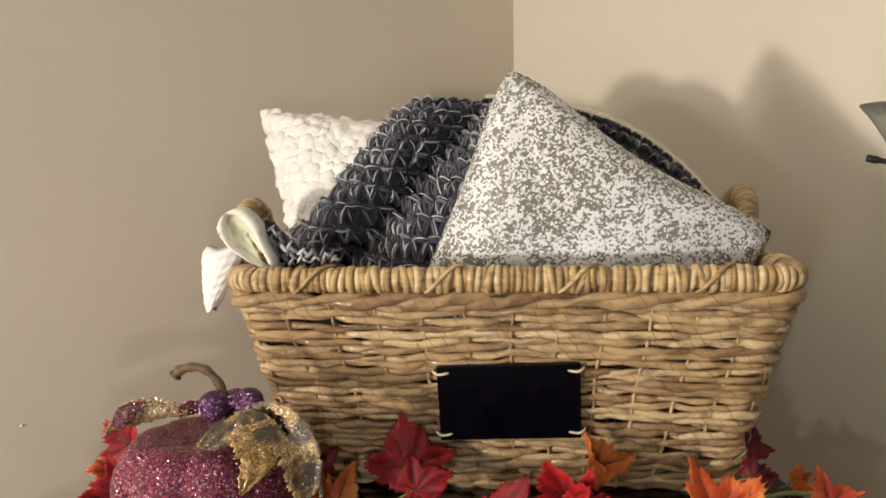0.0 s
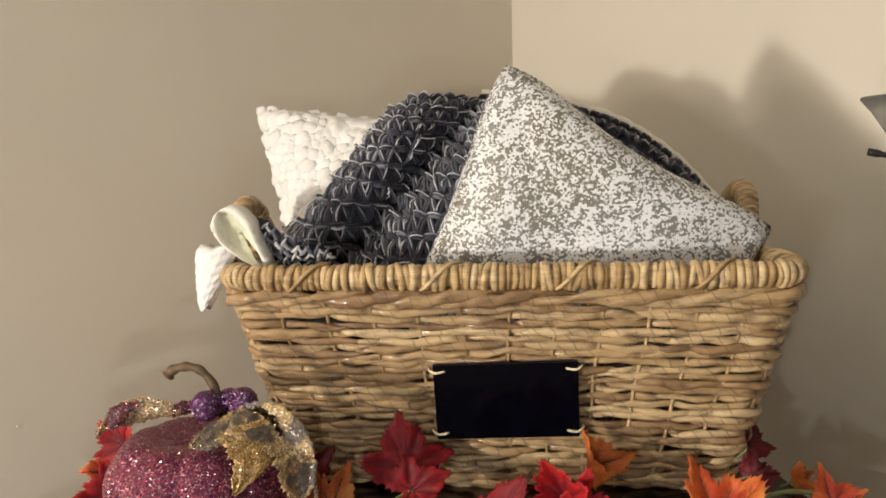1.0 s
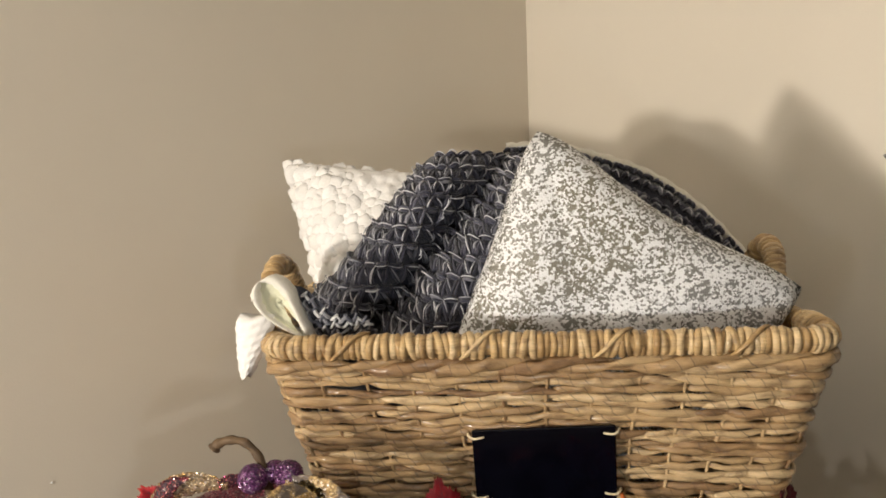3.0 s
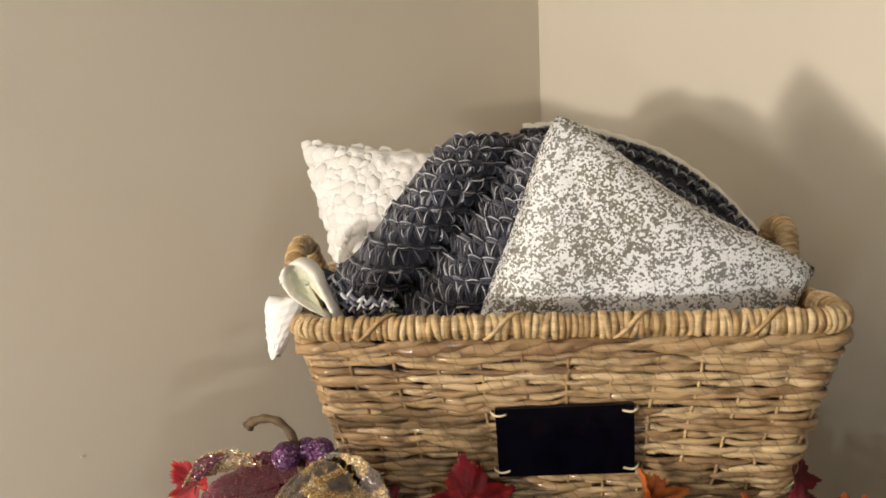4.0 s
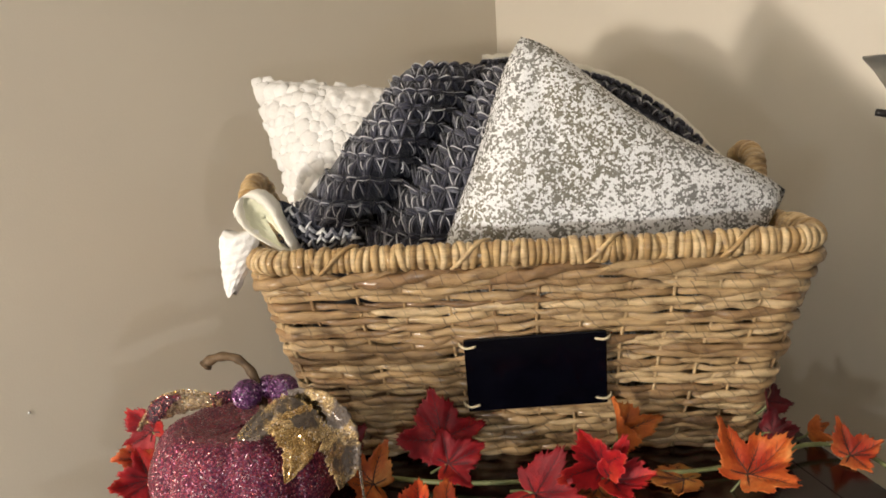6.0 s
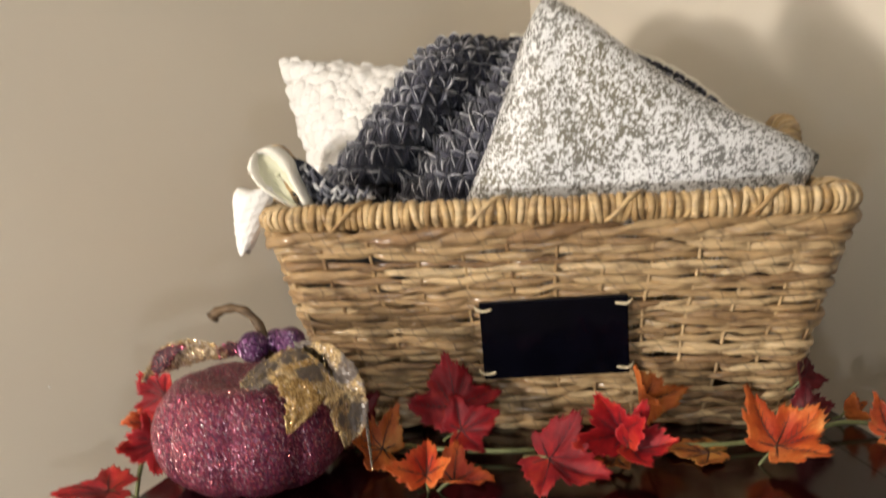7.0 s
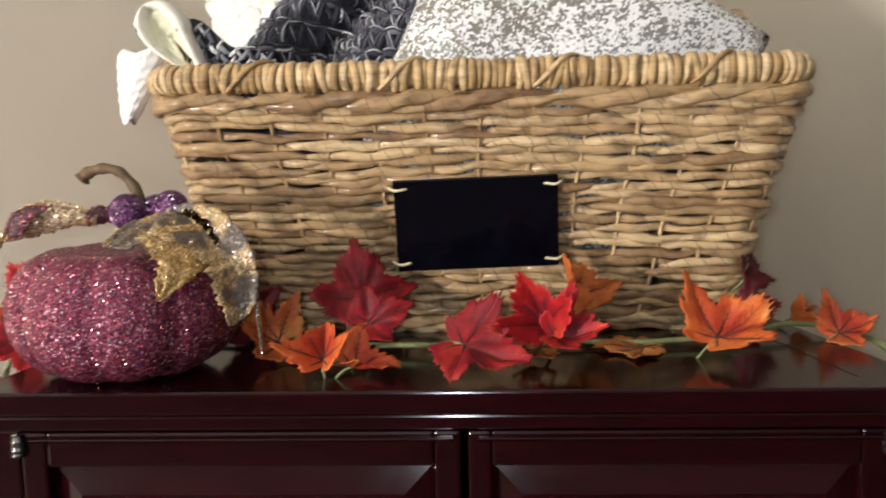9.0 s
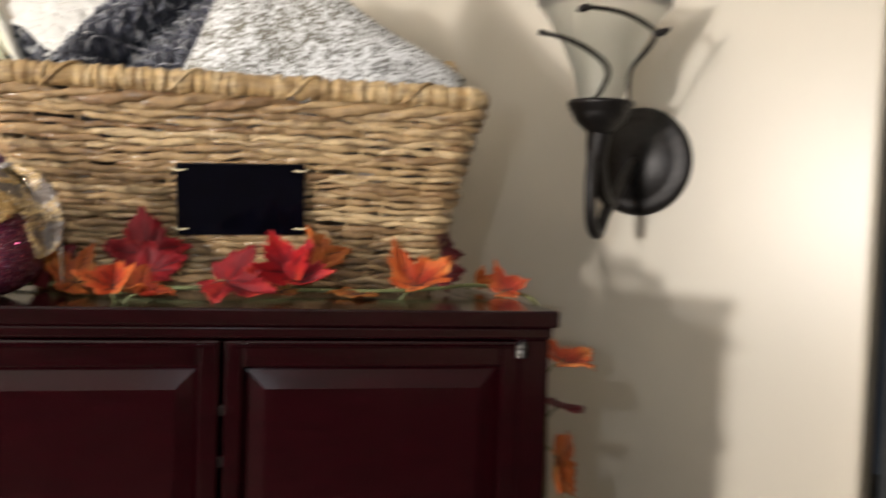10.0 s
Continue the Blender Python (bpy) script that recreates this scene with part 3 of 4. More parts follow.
# diagonal binding strands over the rim
for i in range(15):
    s0 = (i + 0.35) / 15
    bm = bmesh.new()
    pts = []
    for k in range(15):
        u = k / 14
        p, out, _ = ring_point(s0 + 0.020 * u, RA, RB, RR)
        ang = -1.0 + 2.9 * u
        pts.append(p + (out * math.cos(ang) + Vector((0, 0, 1)) * math.sin(ang)) * 0.0120 + Vector((0, 0, RIM_Z - BASE)))
    tube(bm, pts, lambda t: 0.0014 + 0.0008 * math.sin(math.pi * t), 6)
    part("binding", bm, COIL, basket)


def handle(side):
    up = 1.0 if side > 0 else 0.86
    x = side * (A_TOP + 0.012) - 0.115 * (B_TOP + 0.02)
    path = spline([(x - side * 0.004, -0.030, RIM_Z - BASE - 0.004), (x + side * 0.004, -0.027, RIM_Z - BASE + 0.022 * up), (x + side * 0.008, -0.008, RIM_Z - BASE + 0.050 * up),
                   (x + side * 0.009, 0.020, RIM_Z - BASE + 0.057 * up), (x + side * 0.008, 0.048, RIM_Z - BASE + 0.050 * up), (x + side * 0.004, 0.067, RIM_Z - BASE + 0.022 * up),
                   (x - side * 0.004, 0.070, RIM_Z - BASE - 0.004)], 6)
    bm = bmesh.new()
    tube(bm, path, 0.0098, 10)
    h = part("handle", bm, COIL, basket, "arched handle wrapped in straw")
    for i in range(1, len(path) - 1):
        d = (path[i + 1] - path[i - 1]).normalized()
        a = d.cross(Vector((side, 0, 0))).normalized()
        b = d.cross(a)
        p = path[i]
        m = Matrix(((d.x, a.x, b.x, p.x), (d.y, a.y, b.y, p.y), (d.z, a.z, b.z, p.z), (0, 0, 0, 1)))
        shared("coil", rng.choice(COILS), m @ pose(0, 0, 0, rng.uniform(0, 360), 0, rng.uniform(-6, 6)), h)


handle(-1)
handle(1)

# chalkboard label tied to the front
LW, LH = 0.1225, 0.0715
bm = bmesh.new()
box(bm, (-LW / 2, -0.0016, -LH / 2), (LW / 2, 0.0016, LH / 2), 0.0008, 1)
label = part("chalkboard_label", bm, BOARD, basket, "blank black chalkboard tag tied with raffia", smooth=False)
label.matrix_local = pose(0.0610 - BX, 0.7930 - BY, 1.3745 - BASE, 12.0, -1.6, 0.4)
for sx in (-1, 1):
    for sz in (-1, 1):
        bm = bmesh.new()
        x, z = sx * (LW / 2 - 0.006), sz * (LH / 2 - 0.0065)
        tube(bm, spline([(x - sx * 0.004, -0.0012, z), (x - sx * 0.002, -0.0032, z + 0.0004), (x + sx * 0.004, -0.0034, z - 0.0003), (x + sx * 0.0085, -0.001, z + 0.001), (x + sx * 0.010, 0.006, z)], 4), 0.0011, 6)
        part("raffia_tie", bm, RAFFIA, label, "pale raffia tie")


# ---- cushions ----
def cushion(name, corners, thick, pinch, mat, label_text, seed=0, lumps=0.0, lump_size=90, n=44, round_off=0.42, corner=14):
    """A square cushion through four corners A, B, C, D in order round it."""
    A, B, C, D = (Vector(c) for c in corners)
    mid = (A + B + C + D) / 4
    normal = (C - A).cross(D - B).normalized()
    if normal.y > 0:
        normal = -normal
    bm = bmesh.new()
    sides = []
    for sign in (1, -1):
        rows = []
        for i in range(n + 1):
            row = []
            for j in range(n + 1):
                u, v = i / n, j / n
                a_, b_ = abs(2 * u - 1), abs(2 * v - 1)
                big = max(a_, b_)
                k = big / (a_ ** corner + b_ ** corner) ** (1 / corner) if big > 1e-6 else 1.0
                us, vs = 0.5 + (u - 0.5) * k, 0.5 + (v - 0.5) * k
                p = A * (1 - us) * (1 - vs) + B * us * (1 - vs) + C * us * vs + D * (1 - us) * vs
                eu, ev = 4 * u * (1 - u), 4 * v * (1 - v)
                edge = (2 * u - 1) ** 2 * ev + (2 * v - 1) ** 2 * eu
                p = p + (mid - p) * pinch * edge
                full = (eu * ev) ** round_off
                h = thick * full
                w = noise.noise(p * 14 + Vector((seed, 0, 0))) * 0.006 * full
                if lumps and eu * ev > 0:
                    c = noise.voronoi(p * lump_size + Vector((seed, sign, 0)))[0][0]
                    h += lumps * (1 - min(1.0, c * 1.3)) * (eu * ev) ** 0.12
                row.append(p + normal * sign * (h + w * sign) - mid)
            rows.append(row)
        sheet(bm, rows if sign > 0 else [list(reversed(r)) for r in rows])
    bmesh.ops.remove_doubles(bm, verts=bm.verts, dist=0.0002)
    bmesh.ops.recalc_face_normals(bm, faces=bm.faces)
    ob = part(name, bm, mat)
    ob.location = mid
    return tagged(ob, label_text, "cushion")


cushion("sequin_cushion", ((0.057, 0.868, 1.690), (0.318, 0.858, 1.517), (0.195, 0.905, 1.300), (-0.095, 0.872, 1.372)), 0.048, 0.15, SEQUIN,
        "grey and white flecked sequin cushion standing on its corner", 3, round_off=0.28, corner=6)
boucle = cushion("boucle_cushion", ((-0.250, 1.150, 1.650), (0.030, 1.135, 1.622), (0.00, 1.075, 1.350), (-0.17, 1.085, 1.360)), 0.055, 0.05, WHITE,
        "cream white boucle cushion at the back of the basket", 9, 0.010, 62, 110)



BALL = bmesh.new()
bmesh.ops.create_icosphere(BALL, subdivisions=2, radius=1.0)
BALL_POINTS = [v.co.copy() for v in BALL.verts]
BALL_FACES = [[v.index for v in f.verts] for f in BALL.faces]
BALL.free()


def tufts(bm, places, size):
    """Small soft bobbles of yarn."""
    for p, out in places:
        turn = out.to_track_quat("Z", "Y").to_matrix()
        k, r = rng.uniform(0, 9), size * rng.uniform(0.75, 1.3)
        made = []
        for q in BALL_POINTS:
            c = q * r * (1 + 0.35 * noise.noise(q * 1.7 + Vector((k, 0, 0))))
            made.append(bm.verts.new(p + turn @ Vector((c.x, c.y, c.z * 0.5))))
        for f in BALL_FACES:
            bm.faces.new([made[i] for i in f])


bm = bmesh.new()
WA, WB, WC, WD = (Vector(p) for p in ((-0.245, 1.148, 1.642), (0.030, 1.135, 1.609), (0.00, 1.075, 1.350), (-0.17, 1.085, 1.360)))
wmid = (WA + WB + WC + WD) / 4
wout = Vector((-0.12, -0.97, 0.2)).normalized()
spots = []
for i in range(23):
    for j in range(17):
        u, v = (i + 0.5 * (j % 2)) / 22, j / 24
        p = WA * (1 - u) * (1 - v) + WB * u * (1 - v) + WC * u * v + WD * (1 - u) * v
        eu, ev = max(0, 4 * u * (1 - u)), max(0, 4 * v * (1 - v))
        edge = (2 * u - 1) ** 2 * ev + (2 * v - 1) ** 2 * eu
        p = p + (wmid - p) * 0.05 * edge
        spots.append((p + wout * (0.055 * (eu * ev) ** 0.42 + 0.002) + Vector((rng.uniform(-1, 1), 0, rng.uniform(-1, 1))) * 0.0022 - boucle.location, wout))
tufts(bm, spots, 0.0108)
tagged(part("boucle_texture", bm, WHITE, boucle), kind="stuff")

# ---- navy knitted blanket ----
blanket = thing("knitted_blanket", (0.05, 1.0, BASE + 0.02), "chunky navy and white knitted blanket bundled in the basket", "blanket")


def outline(x):
    """The height of the blanket's ridge along the basket."""
    pts = ((-0.20, 1.495), (-0.175, 1.512), (-0.152, 1.534), (-0.128, 1.565), (-0.10, 1.600), (-0.077, 1.626), (-0.055, 1.646), (-0.040, 1.649), (0.007, 1.647), (0.05, 1.643),
           (0.11, 1.626), (0.18, 1.588), (0.24, 1.535), (0.285, 1.490))
    if x <= pts[0][0]:
        return pts[0][1]
    for (x0, z0), (x1, z1) in zip(pts, pts[1:]):
        if x <= x1:
            f = (x - x0) / (x1 - x0)
            return z0 + (z1 - z0) * f
    return pts[-1][1]


def front_of(x, z):
    """How far forward the blanket lies at x and height z: a thick roll, a deep valley, then a second panel."""
    top = outline(x)
    k = min(1.0, max(0.0, (z - 1.40) / (top - 1.40)))
    f = math.asin(k ** 1.05) * 2 / math.pi
    y = 0.840 + 0.215 * f ** 1.2
    g = lambda c, w: math.exp(-(c / w) ** 2)
    lean = x + 0.80 * (1.64 - z)
    bulge = min(1.0, 6 * (1 - k) + 0.25)
    fold = 0.034 * g(lean + 0.030, 0.034) * bulge - 0.044 * g(lean - 0.030, 0.020) + 0.020 * g(lean - 0.085, 0.042)
    return y - fold + 0.005 * noise.noise(Vector((x * 16, z * 16, 2.0)))


def blanket_at(u, v):
    """u along the basket, v from the front foot up over the ridge and down behind."""
    x = -0.190 + 0.470 * u
    top = outline(x)
    if v <= 0.7:
        z = 1.40 + (top - 1.40) * math.sin(v / 0.7 * math.pi / 2)
        y = front_of(x, z)
    else:
        f = (v - 0.7) / 0.3
        y = front_of(x, top) + 0.05 * f
        z = top - (top - 1.40) * f ** 1.7
    room = max(0.0, 1.50 - z) * 0.32
    return Vector((min(0.285 - room, max(-0.165 + room, x)) if z < 1.50 else x, y, z))


bm = bmesh.new()
base = Vector(blanket.location)
sheet(bm, [[blanket_at(i / 90, j / 60) - base for i in range(91)] for j in range(61)])
part("knit_ground", bm, NAVY_BASE, blanket)


def yarn_run(bm, a, b, out, wide, bow=0.0022):
    """A short run of yarn from a to b, bowed outwards and drawn thin at its ends."""
    pts = [a.lerp(b, k / 4) + out * bow * math.sin(math.pi * k / 4) for k in range(5)]
    tube(bm, pts, lambda t: wide * (0.5 + 0.5 * math.sin(math.pi * min(1, max(0, t * 0.84 + 0.08)))), 5, 0.8, True, out)


# rows of crochet: a chained ridge along each row and slanted posts below it
dark, pale = bmesh.new(), bmesh.new()
z, row = 1.648, 0
while z > 1.452:
    gap = 0.0135 + 0.0075 * min(1.0, (1.640 - z) / 0.10)
    x = -0.185 + 0.006 * (row % 2)
    slope = rng.uniform(-0.14, -0.06)
    while x < 0.135:
        cell = rng.uniform(0.0105, 0.0140)

        def on(xx, zz):
            zz += slope * (xx + 0.05) + 0.0035 * math.sin(xx * 46 + row * 0.7)
            zz = min(zz, outline(xx) - 0.002)
            return Vector((xx, front_of(xx, zz), zz))
        lean = x + 0.80 * (1.64 - z)
        sag = 0.010 * math.exp(-((lean - 0.030) / 0.022) ** 2)
        top_, low = z - sag, z - gap * 0.92 - sag
        if top_ + slope * (x + 0.05) < outline(x) + 0.006:
            a, b_, c = on(x, top_), on(x + cell, top_), on(x + cell * 0.5, low)
            out = (b_ - a).cross(c - a).normalized()
            if out.y > 0:
                out = -out
            for side in (-1, 1):
                j = Vector((0, 0, side * 0.0017))
                yarn_run(dark, a - base + j, b_ - base + j, out, rng.uniform(0.0020, 0.0027), 0.0045)
            for p, q in ((a, c), (b_, c)):
                j = Vector((rng.uniform(-1, 1), 0, rng.uniform(-1, 1))) * 0.0012
                for side in (-1, 1):
                    k = j + Vector((side * rng.uniform(0.0012, 0.0020), 0, 0))
                    yarn_run(dark, p - base + k, q - base + k, out, rng.uniform(0.0018, 0.0027), 0.0030)
                for _ in range(rng.choice((0, 1, 1, 2))):
                    j += Vector((rng.uniform(-1, 1) * 0.0022, 0, rng.uniform(-1, 1) * 0.001))
                    e0, e1 = rng.uniform(0.0, 0.35), rng.uniform(0.6, 1.0)
                    yarn_run(pale, p.lerp(q, e0) - base + j + out * 0.0040, p.lerp(q, e1) - base + j + out * 0.0034, out, rng.uniform(0.0005, 0.0010), 0.0030)
            if rng.random() < 0.72:
                j = Vector((rng.uniform(-0.003, 0.003), 0, rng.uniform(-0.0026, 0.0026)))
                yarn_run(pale, a - base + j + out * 0.0046, b_ - base + j * 0.4 + out * 0.0046, out, rng.uniform(0.0006, 0.0011), 0.0040)
        x += cell
    z -= gap
    row += 1
tagged(part("dark_stitches", dark, NAVY, blanket), kind="stuff")
tagged(part("light_stitches", pale, FLECK, blanket, "pale grey flecks of yarn"), kind="stuff")


def stitch(bm, p, along, out, length, wide, tilt, curve=1.0):
    side = out.cross(along).normalized()
    d = (along * math.cos(tilt) + side * math.sin(tilt)).normalized()
    pts = [p + d * length * (k / 3 - 0.5) + out * (0.0026 * math.sin(math.pi * k / 3)) * curve for k in range(4)]
    tube(bm, pts, lambda t: wide * (0.45 + 0.55 * math.sin(math.pi * min(1, max(0, t * 0.9 + 0.05)))), 5, 0.8, True, out)


def knit(bm, at, nu, nv, v0, v1, length, wide, u0=0.0, u1=1.0, lift=0.0018, keep=1.0):
    for j in range(nv):
        for i in range(nu):
            u = u0 + (u1 - u0) * (i + 0.5 + rng.uniform(-0.15, 0.15)) / nu
            v = v0 + (v1 - v0) * (j + 0.5 + rng.uniform(-0.12, 0.12)) / nv
            p = at(u, v)
            du = (at(u + 0.004, v) - p)
            dv = (at(u, v + 0.004) - p)
            if du.length < 1e-7 or dv.length < 1e-7:
                continue
            out = du.cross(dv).normalized()
            if out.y > 0 and out.z < 0.2:
                out = -out
            along = dv.normalized()
            for sgn in (-1, 1):
                if rng.random() > keep:
                    continue
                q = p + du.normalized() * sgn * length * 0.24 + out * lift
                stitch(bm, q - base, along, out, length * rng.uniform(0.85, 1.15), wide * rng.uniform(0.75, 1.15), sgn * rng.uniform(0.30, 1.0))


# the ribbed fold behind the sequin cushion, with its cream border
def fold_at(u, v):
    ang = u
    pts = spline([(0.030, 1.118, 1.648), (0.077, 1.122, 1.648), (0.134, 1.121, 1.634), (0.196, 1.113, 1.610), (0.252, 1.095, 1.568), (0.300, 1.065, 1.510)], 10)
    k = min(len(pts) - 1.001, max(0, ang * (len(pts) - 1)))
    i = int(k)
    p = pts[i].lerp(pts[i + 1], k - i)
    down = Vector((-0.030, -0.118, -0.062))
    bulge = 0.012 * abs(math.sin(v * math.pi * 3))
    return p + down * v + Vector((0.3, -0.5, 0.6)) * bulge


bm = bmesh.new()
sheet(bm, [[fold_at(i / 40, j / 36) - base for i in range(41)] for j in range(37)])
fold = part("folded_edge", bm, NAVY_BASE, blanket)
bm = bmesh.new()
knit(bm, fold_at, 26, 9, 0.06, 1.0, 0.0115, 0.0034)
tagged(part("dark_stitches", bm, NAVY, fold), kind="stuff")
bm = bmesh.new()
knit(bm, fold_at, 26, 7, 0.0, 1.0, 0.0105, 0.0012, lift=0.0040, keep=0.75)
tagged(part("light_stitches", bm, FLECK, fold), kind="stuff")
bm = bmesh.new()
tube(bm, [fold_at(i / 40, -0.02) - base + Vector((0, -0.004, 0.003 + 0.0012 * math.sin(i * 2.2))) for i in range(41)], 0.0066, 8)
part("border", bm, CREAM, fold, "cream crocheted border")

# the loose corner over the rim: a flat cream loop and a white tip
bm = bmesh.new()
loop_path = spline([(-0.143, 0.806, 1.490), (-0.152, 0.803, 1.512), (-0.160, 0.802, 1.530), (-0.171, 0.801, 1.5405), (-0.1825, 0.801, 1.5400), (-0.1880, 0.801, 1.5290), (-0.1830, 0.801, 1.5150), (-0.171, 0.803, 1.5030), (-0.152, 0.806, 1.490)], 7)
rows = []
for k, p in enumerate(loop_path):
    ring = []
    for j in range(10):
        a = 2 * math.pi * j / 10
        rough = 1 + 0.10 * math.sin(k * 1.9 + j) + 0.06 * math.sin(k * 4.3)
        ring.append(p - base + Vector((0.0048 * math.cos(a) * rough, 0.013 * math.sin(a), 0.0034 * math.cos(a) * (1 if p.z > 1.525 else -0.4) * rough)))
    rows.append(ring)
sheet(bm, rows, True)
bmesh.ops.recalc_face_normals(bm, faces=bm.faces)
loop = part("cream_loop", bm, CREAM, blanket, "cream ribbed end of the blanket folded into a loop")
bm = bmesh.new()
rows = []
hub = Vector((-0.1685, 0.803, 1.5195))
for j in range(9):
    f = j / 8
    rows.append([hub.lerp(p, 1 - f) - base + Vector((0, -0.006 + 0.010 * f + 0.0015 * math.sin(f * 19 + k * 0.2), 0)) for k, p in enumerate(loop_path)])
sheet(bm, rows)
part("loop_lining", bm, LINING, loop, "pale greenish cream inside of the loop")


def tip_at(a, f):
    """The white corner that hangs over the rim, a round it and f down it."""
    wide = 0.0150 * (1 - f) ** 0.75 * (0.80 + 0.20 * min(1, f * 6)) + 0.0030
    c = Vector((-0.1885 - 0.0120 * f, 0.7985 - 0.003 * f, 1.508 - 0.052 * f))
    knit_row = 0.0011 * abs(math.sin(f * 20)) + 0.0012 * abs(math.sin(a * 5 + f * 6))
    return c + Vector(((wide + knit_row) * math.cos(a), (0.0085 * (1 - 0.6 * f) + knit_row) * math.sin(a), 0.003 * math.cos(a * 2 + 1)))


bm = bmesh.new()
g = sheet(bm, [[tip_at(2 * math.pi * i / 36, j / 30) - base for i in range(36)] for j in range(31)], True)
bm.faces.new(g[0])
bm.faces.new(list(reversed(g[-1])))
bmesh.ops.recalc_face_normals(bm, faces=bm.faces)
part("white_tip", bm, WHITE, blanket, "white knitted tip hanging over the rim")

def tail_at(u, v):
    """The edge of the blanket that turns over beside the loop."""
    return Vector((-0.158 + 0.070 * u, 0.824 - 0.012 * math.sin(u * 3.1) - 0.010 * v, 1.487 + (0.046 - 0.036 * u) * v + 0.004 * math.sin(u * 9)))


bm = bmesh.new()
sheet(bm, [[tail_at(i / 10, j / 10) - base for i in range(11)] for j in range(11)])
part("knit_corner", bm, NAVY_BASE, blanket)
bm = bmesh.new()
knit(bm, tail_at, 8, 4, 0.0, 1.0, 0.010, 0.0022)
tagged(part("corner_stitches", bm, FLECK_MIX, blanket), kind="stuff")

# ---- glitter pumpkin ----
PX, PY = -0.1800, 0.722
pumpkin = thing("glitter_pumpkin", (PX, PY, TOP), "purple glitter pumpkin with gold leaves and berries", "pumpkin")


def pumpkin_at(a, t):
    """a round the pumpkin, t from the foot (0) to the top (1)."""
    ph = math.pi * t
    rib = abs(math.sin(a * 4.5 + 0.5)) ** 0.55
    r = 0.0775 * math.sin(ph) ** 0.60 * (0.93 + 0.07 * rib)
    z = 0.045 - 0.0455 * math.cos(ph) * (1 + 0.04 * rib) - 0.013 * math.exp(-((1 - t) / 0.12) ** 2)
    return Vector((r * math.cos(a), r * math.sin(a), max(z, 0.0008 + 0.002 * (1 - rib))))


bm = bmesh.new()
sheet(bm, [[pumpkin_at(2 * math.pi * i / 108, 0.002 + 0.996 * j / 54) for i in range(108)] for j in range(55)], True)
part("body", bm, PLUM, pumpkin)


def sprinkle(bm, at, count, size):
    for _ in range(count):
        p, out = at()
        a = Vector((rng.gauss(0, 1), rng.gauss(0, 1), rng.gauss(0, 1))).normalized()
        n = (out + a * 0.75).normalized()
        x = n.orthogonal().normalized()
        y = n.cross(x)
        s = size * rng.uniform(0.5, 1.3)
        c = p + out * s * 0.5
        w = rng.uniform(0, 6.28)
        bm.faces.new([bm.verts.new(c + (x * math.cos(w + k * 2.09) + y * math.sin(w + k * 2.09)) * s) for k in range(3)])


def on_body():
    a, t = rng.uniform(0, 2 * math.pi), math.acos(rng.uniform(-0.97, 0.99)) / math.pi
    p = pumpkin_at(a, t)
    out = Vector((p.x, p.y, (p.z - 0.045) * 1.8)).normalized()
    return p, out


bm = bmesh.new()
sprinkle(bm, on_body, 13000, 0.00056)
tagged(part("glitter", bm, FLAKE, pumpkin, smooth=False), kind="stuff")

bm = bmesh.new()
stem_path = spline([(0.022, -0.005, 0.078), (0.018, -0.006, 0.106), (0.013, -0.006, 0.124), (0.003, -0.006, 0.136), (-0.009, -0.006, 0.139), (-0.020, -0.006, 0.136), (-0.024, -0.006, 0.132)], 6)
tube(bm, stem_path, lambda t: (0.0034 + 0.0016 * abs(2 * t - 1) ** 2) * (1 + 0.12 * math.sin(t * 40)), 9)
part("stem", bm, STEM, pumpkin, "curled brown cloth stem")
for k, (x, y, z, r) in enumerate(((0.010, -0.016, 0.1105, 0.0120), (0.038, -0.012, 0.1125, 0.0118), (0.024, -0.002, 0.1115, 0.0095))):
    bm = bmesh.new()
    bmesh.ops.create_icosphere(bm, subdivisions=4, radius=r)
    for v in bm.verts:
        v.co *= 1 + 0.035 * noise.noise(v.co * 500)
    bmesh.ops.translate(bm, verts=bm.verts, vec=(x, y, z))
    berry = part("berry", bm, VIOLET, pumpkin, "violet glitter berry")


def ribbon_leaf(path, widths, across, mat, name_label, cup=0.15, flake=GOLD_FLAKE):
    pts = spline(path, 7)
    n = len(pts)
    rows = []
    for i, p in enumerate(pts):
        t = i / (n - 1) * (len(widths) - 1)
        k = min(len(widths) - 2, int(t))
        w = widths[k] * (1 - (t - k)) + widths[k + 1] * (t - k)
        ac = Vector(across[0]).lerp(Vector(across[1]), i / (n - 1)).normalized()
        d = (pts[min(i + 1, n - 1)] - pts[max(i - 1, 0)]).normalized()
        ac = (ac - d * ac.dot(d)).normalized()
        nn = d.cross(ac)
        if nn.y > 0:
            nn = -nn
        jag = 1 + 0.10 * math.sin(i * 2.4) + 0.08 * math.sin(i * 5.1)
        rows.append([p + ac * w * jag * (j / 8 - 0.5) - nn * cup * w * (2 * j / 8 - 1) ** 2 for j in range(9)])
    bm = bmesh.new()
    g = sheet(bm, rows)
    ob = part("gold_leaf", bm, mat, pumpkin, name_label)
    m = ob.modifiers.new("thickness", "SOLIDIFY")
    m.thickness = 0.0009
    bm = bmesh.new()

    def on_leaf():
        i, j = rng.randrange(n), rng.randrange(9)
        q = rows[i][j].lerp(rows[min(n - 1, i + 1)][min(8, j + 1)], rng.random())
        return q + Vector((0, -0.0008, 0.0004)), Vector((0, -0.8, 0.5))
    sprinkle(bm, on_leaf, 500, 0.0006)
    tagged(part("glitter", bm, flake, ob, smooth=False), kind="stuff")


